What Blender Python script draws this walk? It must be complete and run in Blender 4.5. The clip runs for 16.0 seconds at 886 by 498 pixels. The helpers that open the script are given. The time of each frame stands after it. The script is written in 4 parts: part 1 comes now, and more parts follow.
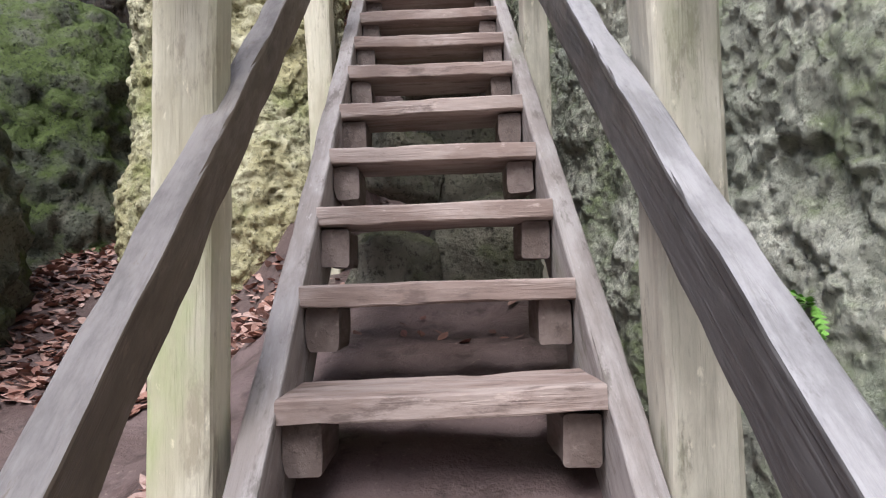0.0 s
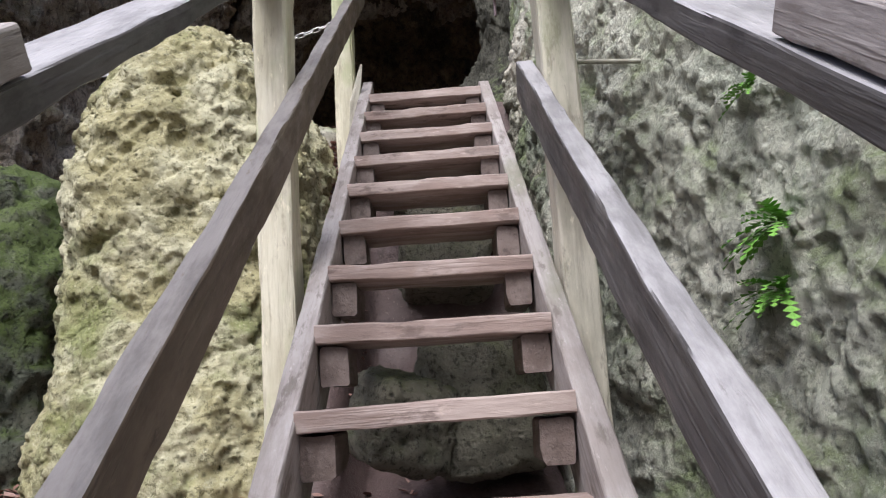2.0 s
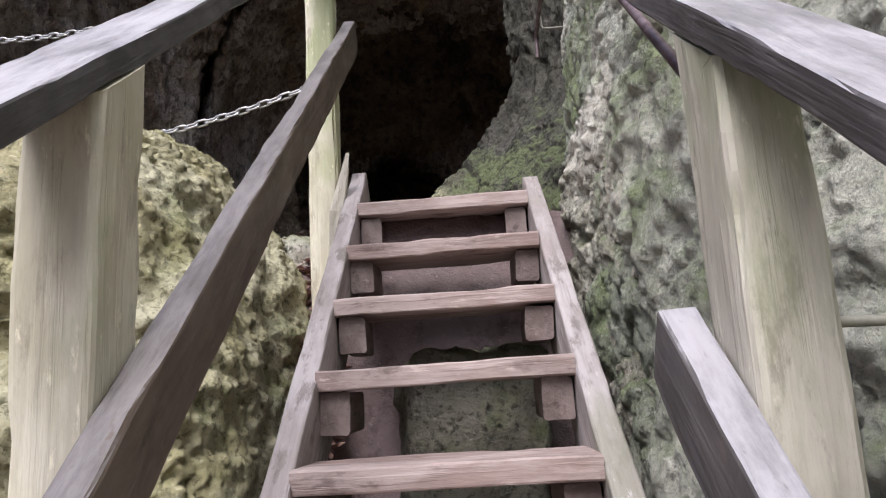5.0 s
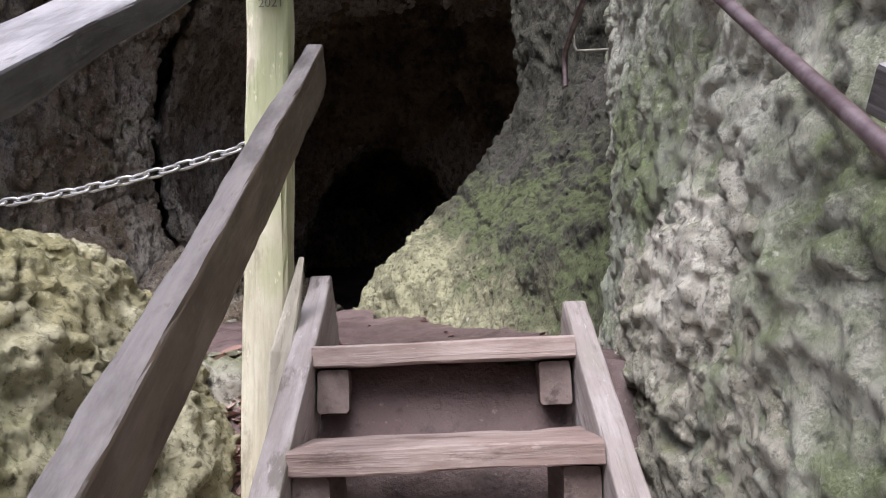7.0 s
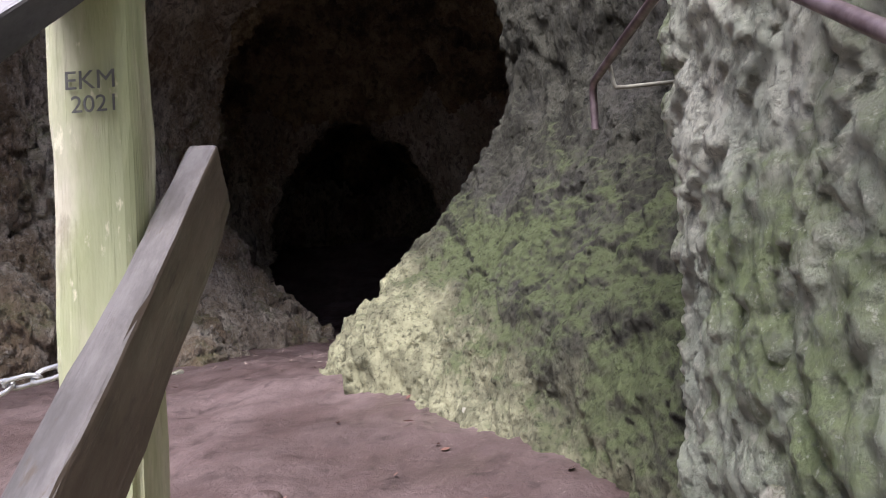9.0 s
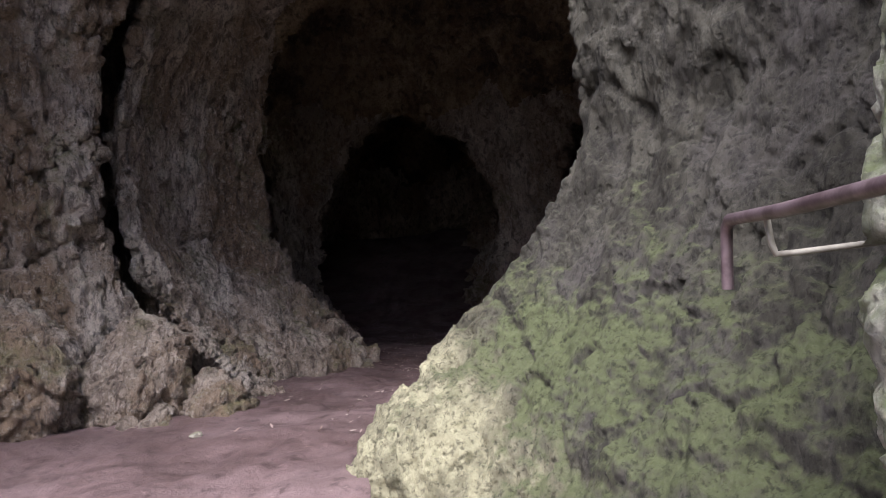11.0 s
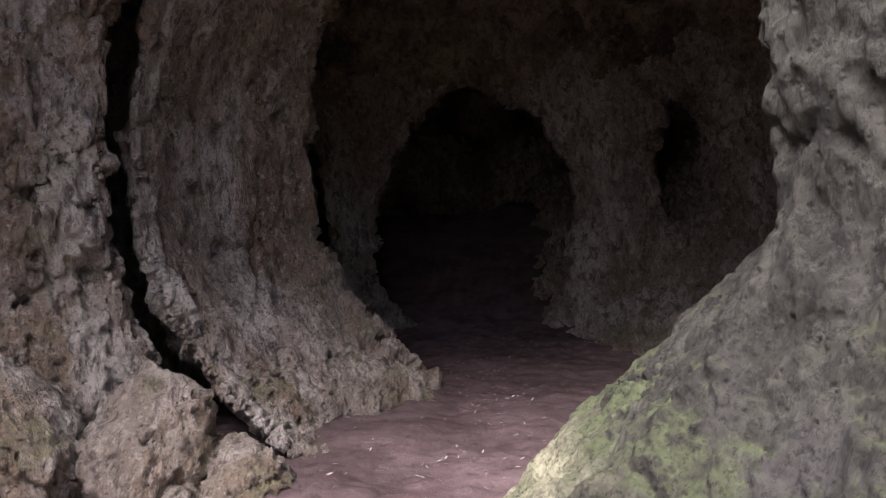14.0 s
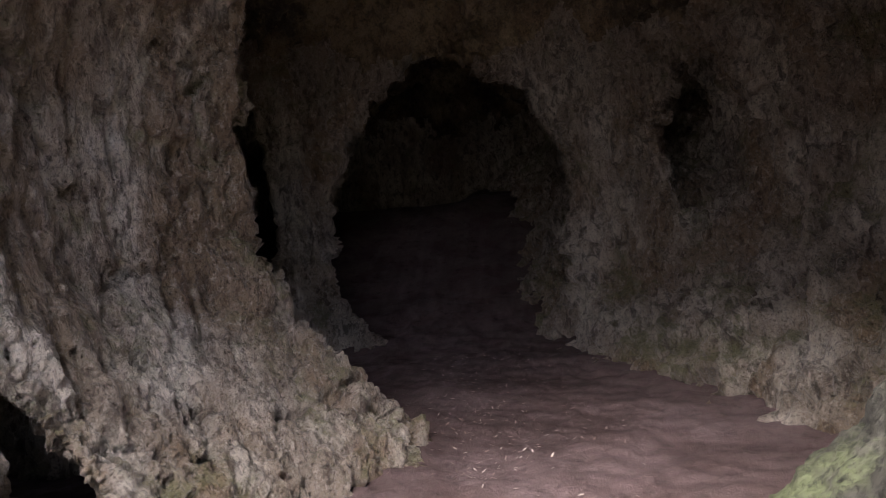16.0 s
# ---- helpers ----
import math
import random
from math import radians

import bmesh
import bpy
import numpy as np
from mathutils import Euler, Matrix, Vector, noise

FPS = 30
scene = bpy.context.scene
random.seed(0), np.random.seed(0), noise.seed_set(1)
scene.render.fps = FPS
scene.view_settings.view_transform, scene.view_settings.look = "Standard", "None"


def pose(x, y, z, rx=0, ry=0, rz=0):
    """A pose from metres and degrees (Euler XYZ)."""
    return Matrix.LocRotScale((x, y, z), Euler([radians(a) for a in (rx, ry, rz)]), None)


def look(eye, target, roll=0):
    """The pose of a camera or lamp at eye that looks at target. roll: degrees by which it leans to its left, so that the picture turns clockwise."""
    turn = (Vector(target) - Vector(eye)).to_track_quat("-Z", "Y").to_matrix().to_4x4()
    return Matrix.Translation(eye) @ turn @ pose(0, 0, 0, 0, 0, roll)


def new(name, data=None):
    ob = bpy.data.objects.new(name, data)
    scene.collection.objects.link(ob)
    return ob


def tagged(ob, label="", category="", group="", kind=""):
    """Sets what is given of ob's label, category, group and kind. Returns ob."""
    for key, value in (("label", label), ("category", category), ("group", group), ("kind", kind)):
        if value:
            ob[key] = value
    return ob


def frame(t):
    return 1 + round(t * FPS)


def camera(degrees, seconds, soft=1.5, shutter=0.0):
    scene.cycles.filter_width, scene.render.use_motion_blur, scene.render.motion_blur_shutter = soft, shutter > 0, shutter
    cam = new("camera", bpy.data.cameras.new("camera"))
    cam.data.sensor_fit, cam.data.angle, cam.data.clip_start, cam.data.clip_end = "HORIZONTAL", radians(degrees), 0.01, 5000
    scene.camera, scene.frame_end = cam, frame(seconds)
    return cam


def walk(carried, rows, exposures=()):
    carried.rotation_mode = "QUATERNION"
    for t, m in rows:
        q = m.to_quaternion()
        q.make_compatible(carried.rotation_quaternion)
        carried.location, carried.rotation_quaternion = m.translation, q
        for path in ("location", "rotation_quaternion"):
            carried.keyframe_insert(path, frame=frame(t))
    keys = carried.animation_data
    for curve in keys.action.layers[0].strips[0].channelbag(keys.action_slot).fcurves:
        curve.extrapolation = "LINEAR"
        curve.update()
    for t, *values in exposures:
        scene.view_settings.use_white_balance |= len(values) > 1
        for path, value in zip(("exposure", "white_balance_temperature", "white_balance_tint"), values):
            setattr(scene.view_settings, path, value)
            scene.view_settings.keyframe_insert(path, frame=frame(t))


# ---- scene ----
cam = camera(62.4, 16.0, soft=1.1)
METRES, EYE, TILT, LEAN, TURN = 9.0, 1.5, 3.0, 2.5, 0.0
ROWS = [
    (0.0, 0.0, 0.0, 0.0, 0.0, 0.0, -0.0),
    (0.5, 0.0023, 0.0255, 0.0194, -0.46, 2.31, 0.29),
    (1.0, -0.0017, 0.052, 0.0366, -0.63, 4.46, 0.53),
    (1.5, 0.0008, 0.0724, 0.0515, -0.64, 6.62, 0.94),
    (2.0, 0.0, 0.0955, 0.0689, 0.7, 8.21, 1.45),
    (2.5, -0.0014, 0.1204, 0.0879, 1.27, 9.33, 0.83),
    (3.0, 0.0019, 0.1436, 0.1061, 2.04, 9.88, 1.21),
    (5.5, -0.0045, 0.2679, 0.1862, 2.15, 7.44, 1.13),
    (6.0, -0.0112, 0.2962, 0.2026, 0.22, 7.02, 1.28),
    (6.5, -0.0121, 0.3154, 0.2184, -1.29, 6.52, -0.45),
    (7.0, -0.011, 0.3377, 0.2373, 0.55, 5.94, -0.55),
    (7.5, -0.0142, 0.3663, 0.2521, -0.58, 3.85, -0.7),
    (8.0, -0.0105, 0.3939, 0.2671, -2.09, 2.56, 0.52),
    (8.5, -0.0148, 0.4172, 0.2872, -1.96, 2.36, 1.66),
    (11.0, -0.0098, 0.5192, 0.3661, 3.4, -0.11, 0.87),
    (11.5, -0.0206, 0.5417, 0.3766, 4.82, 0.46, 0.55),
    (12.0, -0.0242, 0.5552, 0.3917, 4.73, 0.15, -0.22),
    (12.5, -0.017, 0.5755, 0.4104, 6.17, 0.02, 0.85),
    (13.0, -0.0208, 0.5936, 0.4159, 7.12, -0.58, 0.52),
    (13.5, -0.0331, 0.6253, 0.4269, 7.67, -3.3, -1.07),
    (14.0, -0.0368, 0.6575, 0.4305, 7.91, -4.08, -0.21),
    (14.5, -0.0377, 0.7118, 0.4344, 8.71, -2.94, 0.38),
    (15.0, -0.0512, 0.7591, 0.4328, 8.25, -2.8, 0.51),
    (15.5, -0.0711, 0.8028, 0.4405, 7.06, -3.7, 0.92),
    (16.0, -0.0817, 0.8429, 0.4367, 4.43, -5.13, 1.81),
]
EXPOSURES = [(0.0, 0.7, 6000, 13), (5.5, 0.75, 6000, 18), (8.5, 0.88, 6000, 19), (11.0, 1.25, 6000, 25), (12.5, 1.4, 6050, 28), (14.5, 1.8, 6150, 28), (16.0, 2.25, 6350, 22)]
walk(cam, [(t, pose(0, 0, EYE, TILT, LEAN, TURN) @ pose(METRES * x, METRES * y, METRES * z, 90 + pitch, roll, yaw)) for t, x, y, z, yaw, pitch, roll in ROWS], EXPOSURES)

# ---- world and sun: overcast daylight in a wood ----
SUN_ELEVATION, SUN_ROTATION = 54.0, 197.0
world = bpy.data.worlds.new("world")
scene.world = world
world.use_nodes = True
wn = world.node_tree.nodes
sky = wn.new("ShaderNodeTexSky")
sky.sky_type = "NISHITA"
sky.sun_disc = False
sky.sun_elevation = radians(SUN_ELEVATION)
sky.sun_rotation = radians(SUN_ROTATION)
sky.air_density, sky.dust_density = 1.0, 3.0
wn["Background"].inputs["Strength"].default_value = 0.11
world.node_tree.links.new(sky.outputs[0], wn["Background"].inputs["Color"])
sun_data = bpy.data.lights.new("sun", "SUN")
sun_data.energy, sun_data.angle, sun_data.color = 3.0, radians(40), (1.0, 0.98, 0.92)
sun_lamp = new("sun", sun_data)
az, el = radians(SUN_ROTATION), radians(SUN_ELEVATION)
sun_dir = Vector((math.sin(az) * math.cos(el), math.cos(az) * math.cos(el), math.sin(el)))
sun_lamp.matrix_world = look(sun_dir * 60, (0, 0, 0))


# ---- materials ----
def material(name, rough=0.85, metal=0.0, spec=0.3):
    m = bpy.data.materials.new(name)
    m.use_nodes = True
    nt = m.node_tree
    b = nt.nodes["Principled BSDF"]
    b.inputs["Roughness"].default_value = rough
    b.inputs["Metallic"].default_value = metal
    b.inputs["Specular IOR Level"].default_value = spec
    return m, nt, b


def node(nt, kind, **values):
    n = nt.nodes.new(kind)
    for key, value in values.items():
        n.inputs[key.replace("_", " ")].default_value = value
    return n


def coords(nt, scale=(1, 1, 1), shift=False):
    tc = nt.nodes.new("ShaderNodeTexCoord")
    mp = node(nt, "ShaderNodeMapping", Scale=scale)
    nt.links.new(tc.outputs["Object"], mp.inputs["Vector"])
    if shift:
        info = nt.nodes.new("ShaderNodeObjectInfo")
        mul = nt.nodes.new("ShaderNodeVectorMath")
        mul.operation = "SCALE"
        mul.inputs[0].default_value = (13.0, 7.0, 5.0)
        nt.links.new(info.outputs["Random"], mul.inputs["Scale"])
        nt.links.new(mul.outputs[0], mp.inputs["Location"])
    return mp.outputs[0]


def noise_tex(nt, vec, scale, detail=6.0, rough=0.6, distort=0.0):
    n = node(nt, "ShaderNodeTexNoise", Scale=scale, Detail=detail, Roughness=rough, Distortion=distort)
    nt.links.new(vec, n.inputs["Vector"])
    return n.outputs["Fac"]


def cells(nt, vec, scale, feature="F1"):
    n = nt.nodes.new("ShaderNodeTexVoronoi")
    n.feature = feature
    n.inputs["Scale"].default_value = scale
    nt.links.new(vec, n.inputs["Vector"])
    return n.outputs["Distance"]


def ramp(nt, fac, lo, hi, a=0.0, b=1.0):
    n = node(nt, "ShaderNodeMapRange", From_Min=lo, From_Max=hi, To_Min=a, To_Max=b)
    n.interpolation_type = "SMOOTHSTEP"
    nt.links.new(fac, n.inputs["Value"])
    return n.outputs["Result"]


def mix(nt, fac, a, b, blend="MIX"):
    n = nt.nodes.new("ShaderNodeMix")
    n.data_type, n.blend_type = "RGBA", blend
    for slot, v in ((0, fac), (6, a), (7, b)):
        if isinstance(v, (int, float)):
            n.inputs[slot].default_value = v
        elif isinstance(v, tuple):
            n.inputs[slot].default_value = (*v, 1.0)
        else:
            nt.links.new(v, n.inputs[slot])
    return n.outputs[2]


def calc(nt, op, a, b):
    n = nt.nodes.new("ShaderNodeMath")
    n.operation = op
    for i, v in enumerate((a, b)):
        if isinstance(v, (int, float)):
            n.inputs[i].default_value = v
        else:
            nt.links.new(v, n.inputs[i])
    return n.outputs[0]


def bump(nt, b, height, strength, distance):
    n = node(nt, "ShaderNodeBump", Strength=strength, Distance=distance)
    nt.links.new(height, n.inputs["Height"])
    nt.links.new(n.outputs[0], b.inputs["Normal"])


def rock_material(name, base, pale, dark, moss, moss_lo, moss_hi, stretch=(1, 1, 1), rough=0.9, up=0.25, grain=1.0, spec=0.25, relief=0.05, stain=None, speckle=1.0, moss_top=None, pale_zone=None, mottle=0.0):
    m, nt, b = material(name, rough, spec=spec)
    v = coords(nt)
    w = coords(nt, stretch)
    c = mix(nt, ramp(nt, noise_tex(nt, w, 1.4, 8, 0.65), 0.44, 0.58), base, pale)
    c = mix(nt, ramp(nt, noise_tex(nt, w, 4.0, 10, 0.75), 0.50, 0.64, 0.0, 0.6), c, dark)
    if stain:
        c = mix(nt, ramp(nt, noise_tex(nt, w, 0.8, 8, 0.6), 0.48, 0.60, 0.0, 0.8), c, stain)
    c = mix(nt, ramp(nt, noise_tex(nt, v, 13.0, 8, 0.75), 0.53, 0.64, 0.0, 0.7), c, pale)
    if mottle:
        c = mix(nt, ramp(nt, noise_tex(nt, w, 8.0, 8, 0.7, 0.5), 0.50, 0.60, 0.0, mottle), c, dark)
        c = mix(nt, ramp(nt, noise_tex(nt, w, 14.0, 7, 0.7), 0.56, 0.66, 0.0, mottle), c, pale)
    geo = nt.nodes.new("ShaderNodeNewGeometry")
    sep = nt.nodes.new("ShaderNodeSeparateXYZ")
    nt.links.new(geo.outputs["Normal"], sep.inputs[0])
    mask = calc(nt, "ADD", noise_tex(nt, v, 1.7, 10, 0.7), calc(nt, "MULTIPLY", sep.outputs["Z"], up))
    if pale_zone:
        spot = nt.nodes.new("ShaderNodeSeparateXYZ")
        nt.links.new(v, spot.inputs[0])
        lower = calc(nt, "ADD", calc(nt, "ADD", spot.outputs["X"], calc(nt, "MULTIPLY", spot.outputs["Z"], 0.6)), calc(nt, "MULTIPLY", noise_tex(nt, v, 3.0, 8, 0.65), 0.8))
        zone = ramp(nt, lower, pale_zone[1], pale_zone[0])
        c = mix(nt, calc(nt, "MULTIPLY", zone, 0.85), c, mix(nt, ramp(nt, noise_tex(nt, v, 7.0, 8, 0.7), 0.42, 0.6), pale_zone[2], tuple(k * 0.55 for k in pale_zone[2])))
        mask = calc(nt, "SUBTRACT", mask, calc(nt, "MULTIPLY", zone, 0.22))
    if moss_top:
        place = nt.nodes.new("ShaderNodeSeparateXYZ")
        nt.links.new(v, place.inputs[0])
        mask = calc(nt, "SUBTRACT", mask, ramp(nt, place.outputs["Z"], *moss_top, 0.0, 0.35))
    mask = ramp(nt, mask, moss_lo, moss_hi, 0.0, 0.85)
    moss_c = mix(nt, noise_tex(nt, v, 35.0, 6, 0.7), moss, tuple(k * 0.4 for k in moss))
    c = mix(nt, mask, c, moss_c)
    pits = ramp(nt, cells(nt, v, 22.0), 0.05, 0.32)
    # pit bottoms darkened in colour too, their shade painted along with the bump
    pit_shade = calc(nt, "MULTIPLY", calc(nt, "SUBTRACT", 1.0, pits), ramp(nt, noise_tex(nt, v, 5.0, 6, 0.7), 0.46, 0.58))
    c = mix(nt, calc(nt, "MULTIPLY", pit_shade, 0.85 * speckle), c, tuple(k * 0.3 for k in dark))
    c = mix(nt, ramp(nt, noise_tex(nt, v, 38.0, 6, 0.75), 0.50, 0.64, 0.0, 0.75 * speckle), c, tuple(k * 0.55 for k in dark))
    c = mix(nt, ramp(nt, noise_tex(nt, v, 55.0, 4, 0.7), 0.58, 0.70, 0.0, 0.5 * speckle), c, tuple(min(1, k * 1.25) for k in pale))
    nt.links.new(c, b.inputs["Base Color"])
    h = calc(nt, "ADD", noise_tex(nt, w, 9.0 * grain, 12, 0.72), calc(nt, "MULTIPLY", pits, 0.18))
    h = calc(nt, "ADD", h, calc(nt, "MULTIPLY", cells(nt, w, 13.0 * grain), 0.28))
    bump(nt, b, h, 1.0, relief)
    return m


def wood_material(name, base, pale, dark, stain=None, stain_lo=0.5, rough=0.6, length=1.0, streak=0.7, top=None):
    m, nt, b = material(name, rough, spec=0.4)
    g = coords(nt, (1.2 * length, 22, 22), True)
    v = coords(nt, (3.0, 9, 9), True)
    f = coords(nt, (9, 80, 80), True)
    c = mix(nt, ramp(nt, noise_tex(nt, v, 0.8, 8, 0.65), 0.40, 0.60), base, pale)
    c = mix(nt, ramp(nt, noise_tex(nt, g, 1.3, 6, 0.65, 0.3), 0.52, 0.70, 0.0, streak * 0.6), c, dark)
    c = mix(nt, ramp(nt, noise_tex(nt, v, 1.9, 8, 0.7), 0.54, 0.66, 0.0, 0.7), c, dark)
    if stain:
        c = mix(nt, ramp(nt, noise_tex(nt, v, 0.45, 6, 0.6), stain_lo, stain_lo + 0.16, 0.0, 0.8), c, stain)
    # upward faces paler: weathering, with the sky's light painted in
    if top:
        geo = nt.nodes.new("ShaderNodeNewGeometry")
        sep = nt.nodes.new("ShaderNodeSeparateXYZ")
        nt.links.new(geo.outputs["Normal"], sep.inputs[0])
        worn_lit = calc(nt, "ADD", sep.outputs["Z"], calc(nt, "MULTIPLY", noise_tex(nt, v, 2.2, 8, 0.7), 0.9))
        c = mix(nt, ramp(nt, worn_lit, 0.95, 1.12, 0.0, 0.85), c, mix(nt, ramp(nt, noise_tex(nt, v, 1.2, 7, 0.7), 0.4, 0.62), top, tuple(k * 0.6 for k in top)))
    c = mix(nt, ramp(nt, noise_tex(nt, v, 4.5, 6, 0.7), 0.60, 0.70, 0.0, 0.7), c, tuple(min(1, k * 1.35) for k in pale))
    c = mix(nt, ramp(nt, noise_tex(nt, f, 1.0, 4, 0.7), 0.42, 0.72, 0.0, 0.14), c, dark, "MULTIPLY")
    nt.links.new(c, b.inputs["Base Color"])
    nt.links.new(ramp(nt, noise_tex(nt, v, 1.5, 5), 0.35, 0.65, rough - 0.12, rough + 0.2), b.inputs["Roughness"])
    crack = ramp(nt, noise_tex(nt, g, 1.7, 4, 0.6), 0.5, 0.62)
    h = calc(nt, "ADD", calc(nt, "MULTIPLY", noise_tex(nt, f, 1.0, 4), 0.6), calc(nt, "MULTIPLY", crack, 0.45))
    h = calc(nt, "ADD", h, calc(nt, "MULTIPLY", noise_tex(nt, v, 2.5, 8, 0.7), 0.6))
    bump(nt, b, h, 0.4, 0.006)
    return m


MAT_WALL = rock_material("grey_limestone", (0.58, 0.59, 0.49), (0.82, 0.81, 0.69), (0.34, 0.35, 0.28), (0.31, 0.39, 0.16), 0.46, 0.66, (1.2, 1.2, 1.0), up=0.1, stain=(0.44, 0.48, 0.38), relief=0.08, speckle=0.8, mottle=0.35)
MAT_BOULDER = rock_material("yellow_limestone", (0.46, 0.42, 0.24), (0.62, 0.59, 0.41), (0.22, 0.20, 0.10), (0.31, 0.35, 0.12), 0.50, 0.70, up=0.02, mottle=0.35)
# near-black base carries the overhang's shade; moss and pale foot are the rock's own
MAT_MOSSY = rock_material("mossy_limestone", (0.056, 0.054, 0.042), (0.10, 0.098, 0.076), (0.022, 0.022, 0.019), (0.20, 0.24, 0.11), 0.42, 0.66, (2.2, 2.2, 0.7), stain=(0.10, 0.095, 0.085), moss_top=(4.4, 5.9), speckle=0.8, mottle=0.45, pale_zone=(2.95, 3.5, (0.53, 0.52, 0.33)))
MAT_LEDGE = rock_material("pale_limestone", (0.48, 0.46, 0.37), (0.68, 0.65, 0.56), (0.24, 0.23, 0.17), (0.30, 0.33, 0.17), 0.56, 0.76)
MAT_CLIFF = rock_material("dark_mossy_rock", (0.11, 0.12, 0.09), (0.18, 0.18, 0.14), (0.035, 0.04, 0.03), (0.12, 0.17, 0.04), 0.46, 0.62)
MAT_CAVE = rock_material("brown_cave_rock", (0.465, 0.39, 0.305), (0.79, 0.72, 0.61), (0.085, 0.06, 0.045), (0.38, 0.37, 0.17), 0.53, 0.72, (1.3, 1.6, 0.6), 0.36, up=0.08, spec=0.55, stain=(0.34, 0.24, 0.145), relief=0.15, speckle=0.65, grain=1.0, mottle=0.62)
MAT_CAVE_TOP = rock_material("dark_cave_rock", (0.30, 0.225, 0.14), (0.48, 0.38, 0.24), (0.05, 0.038, 0.028), (0.30, 0.24, 0.12), 0.60, 0.80, (1.3, 1.0, 1.0), 0.5, spec=0.4, stain=(0.03, 0.023, 0.018), relief=0.12, speckle=0.7, mottle=0.4)
MAT_STONE = rock_material("buried_stone", (0.20, 0.19, 0.15), (0.29, 0.275, 0.22), (0.09, 0.085, 0.07), (0.16, 0.18, 0.075), 0.52, 0.78)
# sides dark, tops pale: sky light on the tops is in the colour
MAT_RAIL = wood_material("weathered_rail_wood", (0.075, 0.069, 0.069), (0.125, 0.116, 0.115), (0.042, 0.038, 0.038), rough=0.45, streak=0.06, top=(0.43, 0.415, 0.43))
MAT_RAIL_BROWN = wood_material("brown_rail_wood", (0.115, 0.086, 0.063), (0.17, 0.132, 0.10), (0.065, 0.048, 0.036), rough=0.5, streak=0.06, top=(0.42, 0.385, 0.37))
MAT_TREAD = wood_material("worn_tread_wood", (0.27, 0.20, 0.175), (0.40, 0.325, 0.295), (0.12, 0.085, 0.075))
MAT_STRINGER = wood_material("stringer_wood", (0.27, 0.235, 0.22), (0.39, 0.355, 0.345), (0.12, 0.10, 0.085), (0.24, 0.235, 0.18), 0.56)
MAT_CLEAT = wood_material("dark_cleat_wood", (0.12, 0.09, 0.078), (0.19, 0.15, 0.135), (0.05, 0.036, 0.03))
MAT_POST = wood_material("pale_post_wood", (0.60, 0.56, 0.42), (0.74, 0.70, 0.56), (0.38, 0.33, 0.24), (0.45, 0.50, 0.26), 0.47, streak=0.5)
MAT_POST_GREY = wood_material("grey_post_wood", (0.46, 0.43, 0.35), (0.62, 0.58, 0.48), (0.22, 0.19, 0.15), (0.34, 0.355, 0.22), 0.50, streak=0.65)


def earth_material():
    m, nt, b = material("muddy_earth", 0.7, spec=0.4)
    v = coords(nt)
    c = mix(nt, ramp(nt, noise_tex(nt, v, 1.3, 6), 0.38, 0.65), (0.105, 0.072, 0.067), (0.17, 0.122, 0.117))
    c = mix(nt, ramp(nt, noise_tex(nt, v, 9.0, 7, 0.7), 0.5, 0.7), c, (0.055, 0.038, 0.035))
    c = mix(nt, ramp(nt, noise_tex(nt, v, 60.0, 3), 0.62, 0.75, 0.0, 0.5), c, (0.36, 0.29, 0.25))
    # unseen ground behind the start darkened, so less light bounces into the cave
    sep = nt.nodes.new("ShaderNodeSeparateXYZ")
    nt.links.new(v, sep.inputs[0])
    c = mix(nt, ramp(nt, sep.outputs["Y"], 0.0, -3.0), c, (0.09, 0.065, 0.045))
    nt.links.new(c, b.inputs["Base Color"])
    nt.links.new(ramp(nt, noise_tex(nt, v, 2.5, 4), 0.4, 0.65, 0.38, 0.8), b.inputs["Roughness"])
    h = calc(nt, "ADD", noise_tex(nt, v, 8.0, 9, 0.65), calc(nt, "MULTIPLY", noise_tex(nt, v, 60.0, 3), 0.25))
    bump(nt, b, h, 0.8, 0.025)
    return m


def plain_material(name, a, c, scale, rough, metal=0.0, spec=0.4):
    m, nt, b = material(name, rough, metal, spec)
    v = coords(nt, (1, 1, 1), True)
    nt.links.new(mix(nt, ramp(nt, noise_tex(nt, v, scale, 5), 0.35, 0.65), a, c), b.inputs["Base Color"])
    bump(nt, b, noise_tex(nt, v, scale * 3, 4), 0.3, 0.002)
    return m


def island_material(name, colours, rough=0.7):
    m, nt, b = material(name, rough, spec=0.3)
    geo = nt.nodes.new("ShaderNodeNewGeometry")
    r = nt.nodes.new("ShaderNodeValToRGB")
    r.color_ramp.elements[0].color = (*colours[0], 1)
    r.color_ramp.elements[1].color = (*colours[-1], 1)
    for i, k in enumerate(colours[1:-1]):
        e = r.color_ramp.elements.new((i + 1) / (len(colours) - 1))
        e.color = (*k, 1)
    nt.links.new(geo.outputs["Random Per Island"], r.inputs[0])
    nt.links.new(mix(nt, ramp(nt, noise_tex(nt, coords(nt), 80.0, 3), 0.3, 0.7, 0.0, 0.5), r.outputs[0], (0.5, 0.45, 0.4), "MULTIPLY"), b.inputs["Base Color"])
    return m


MAT_EARTH = earth_material()
MAT_IRON = plain_material("rusty_iron", (0.14, 0.10, 0.105), (0.27, 0.21, 0.22), 18, 0.42, 0.55)
MAT_ROD = plain_material("grey_lichened_steel", (0.28, 0.27, 0.22), (0.40, 0.39, 0.33), 20, 0.6, 0.3)
MAT_CHAIN = plain_material("galvanised_steel", (0.55, 0.55, 0.56), (0.70, 0.70, 0.70), 30, 0.38, 0.75)
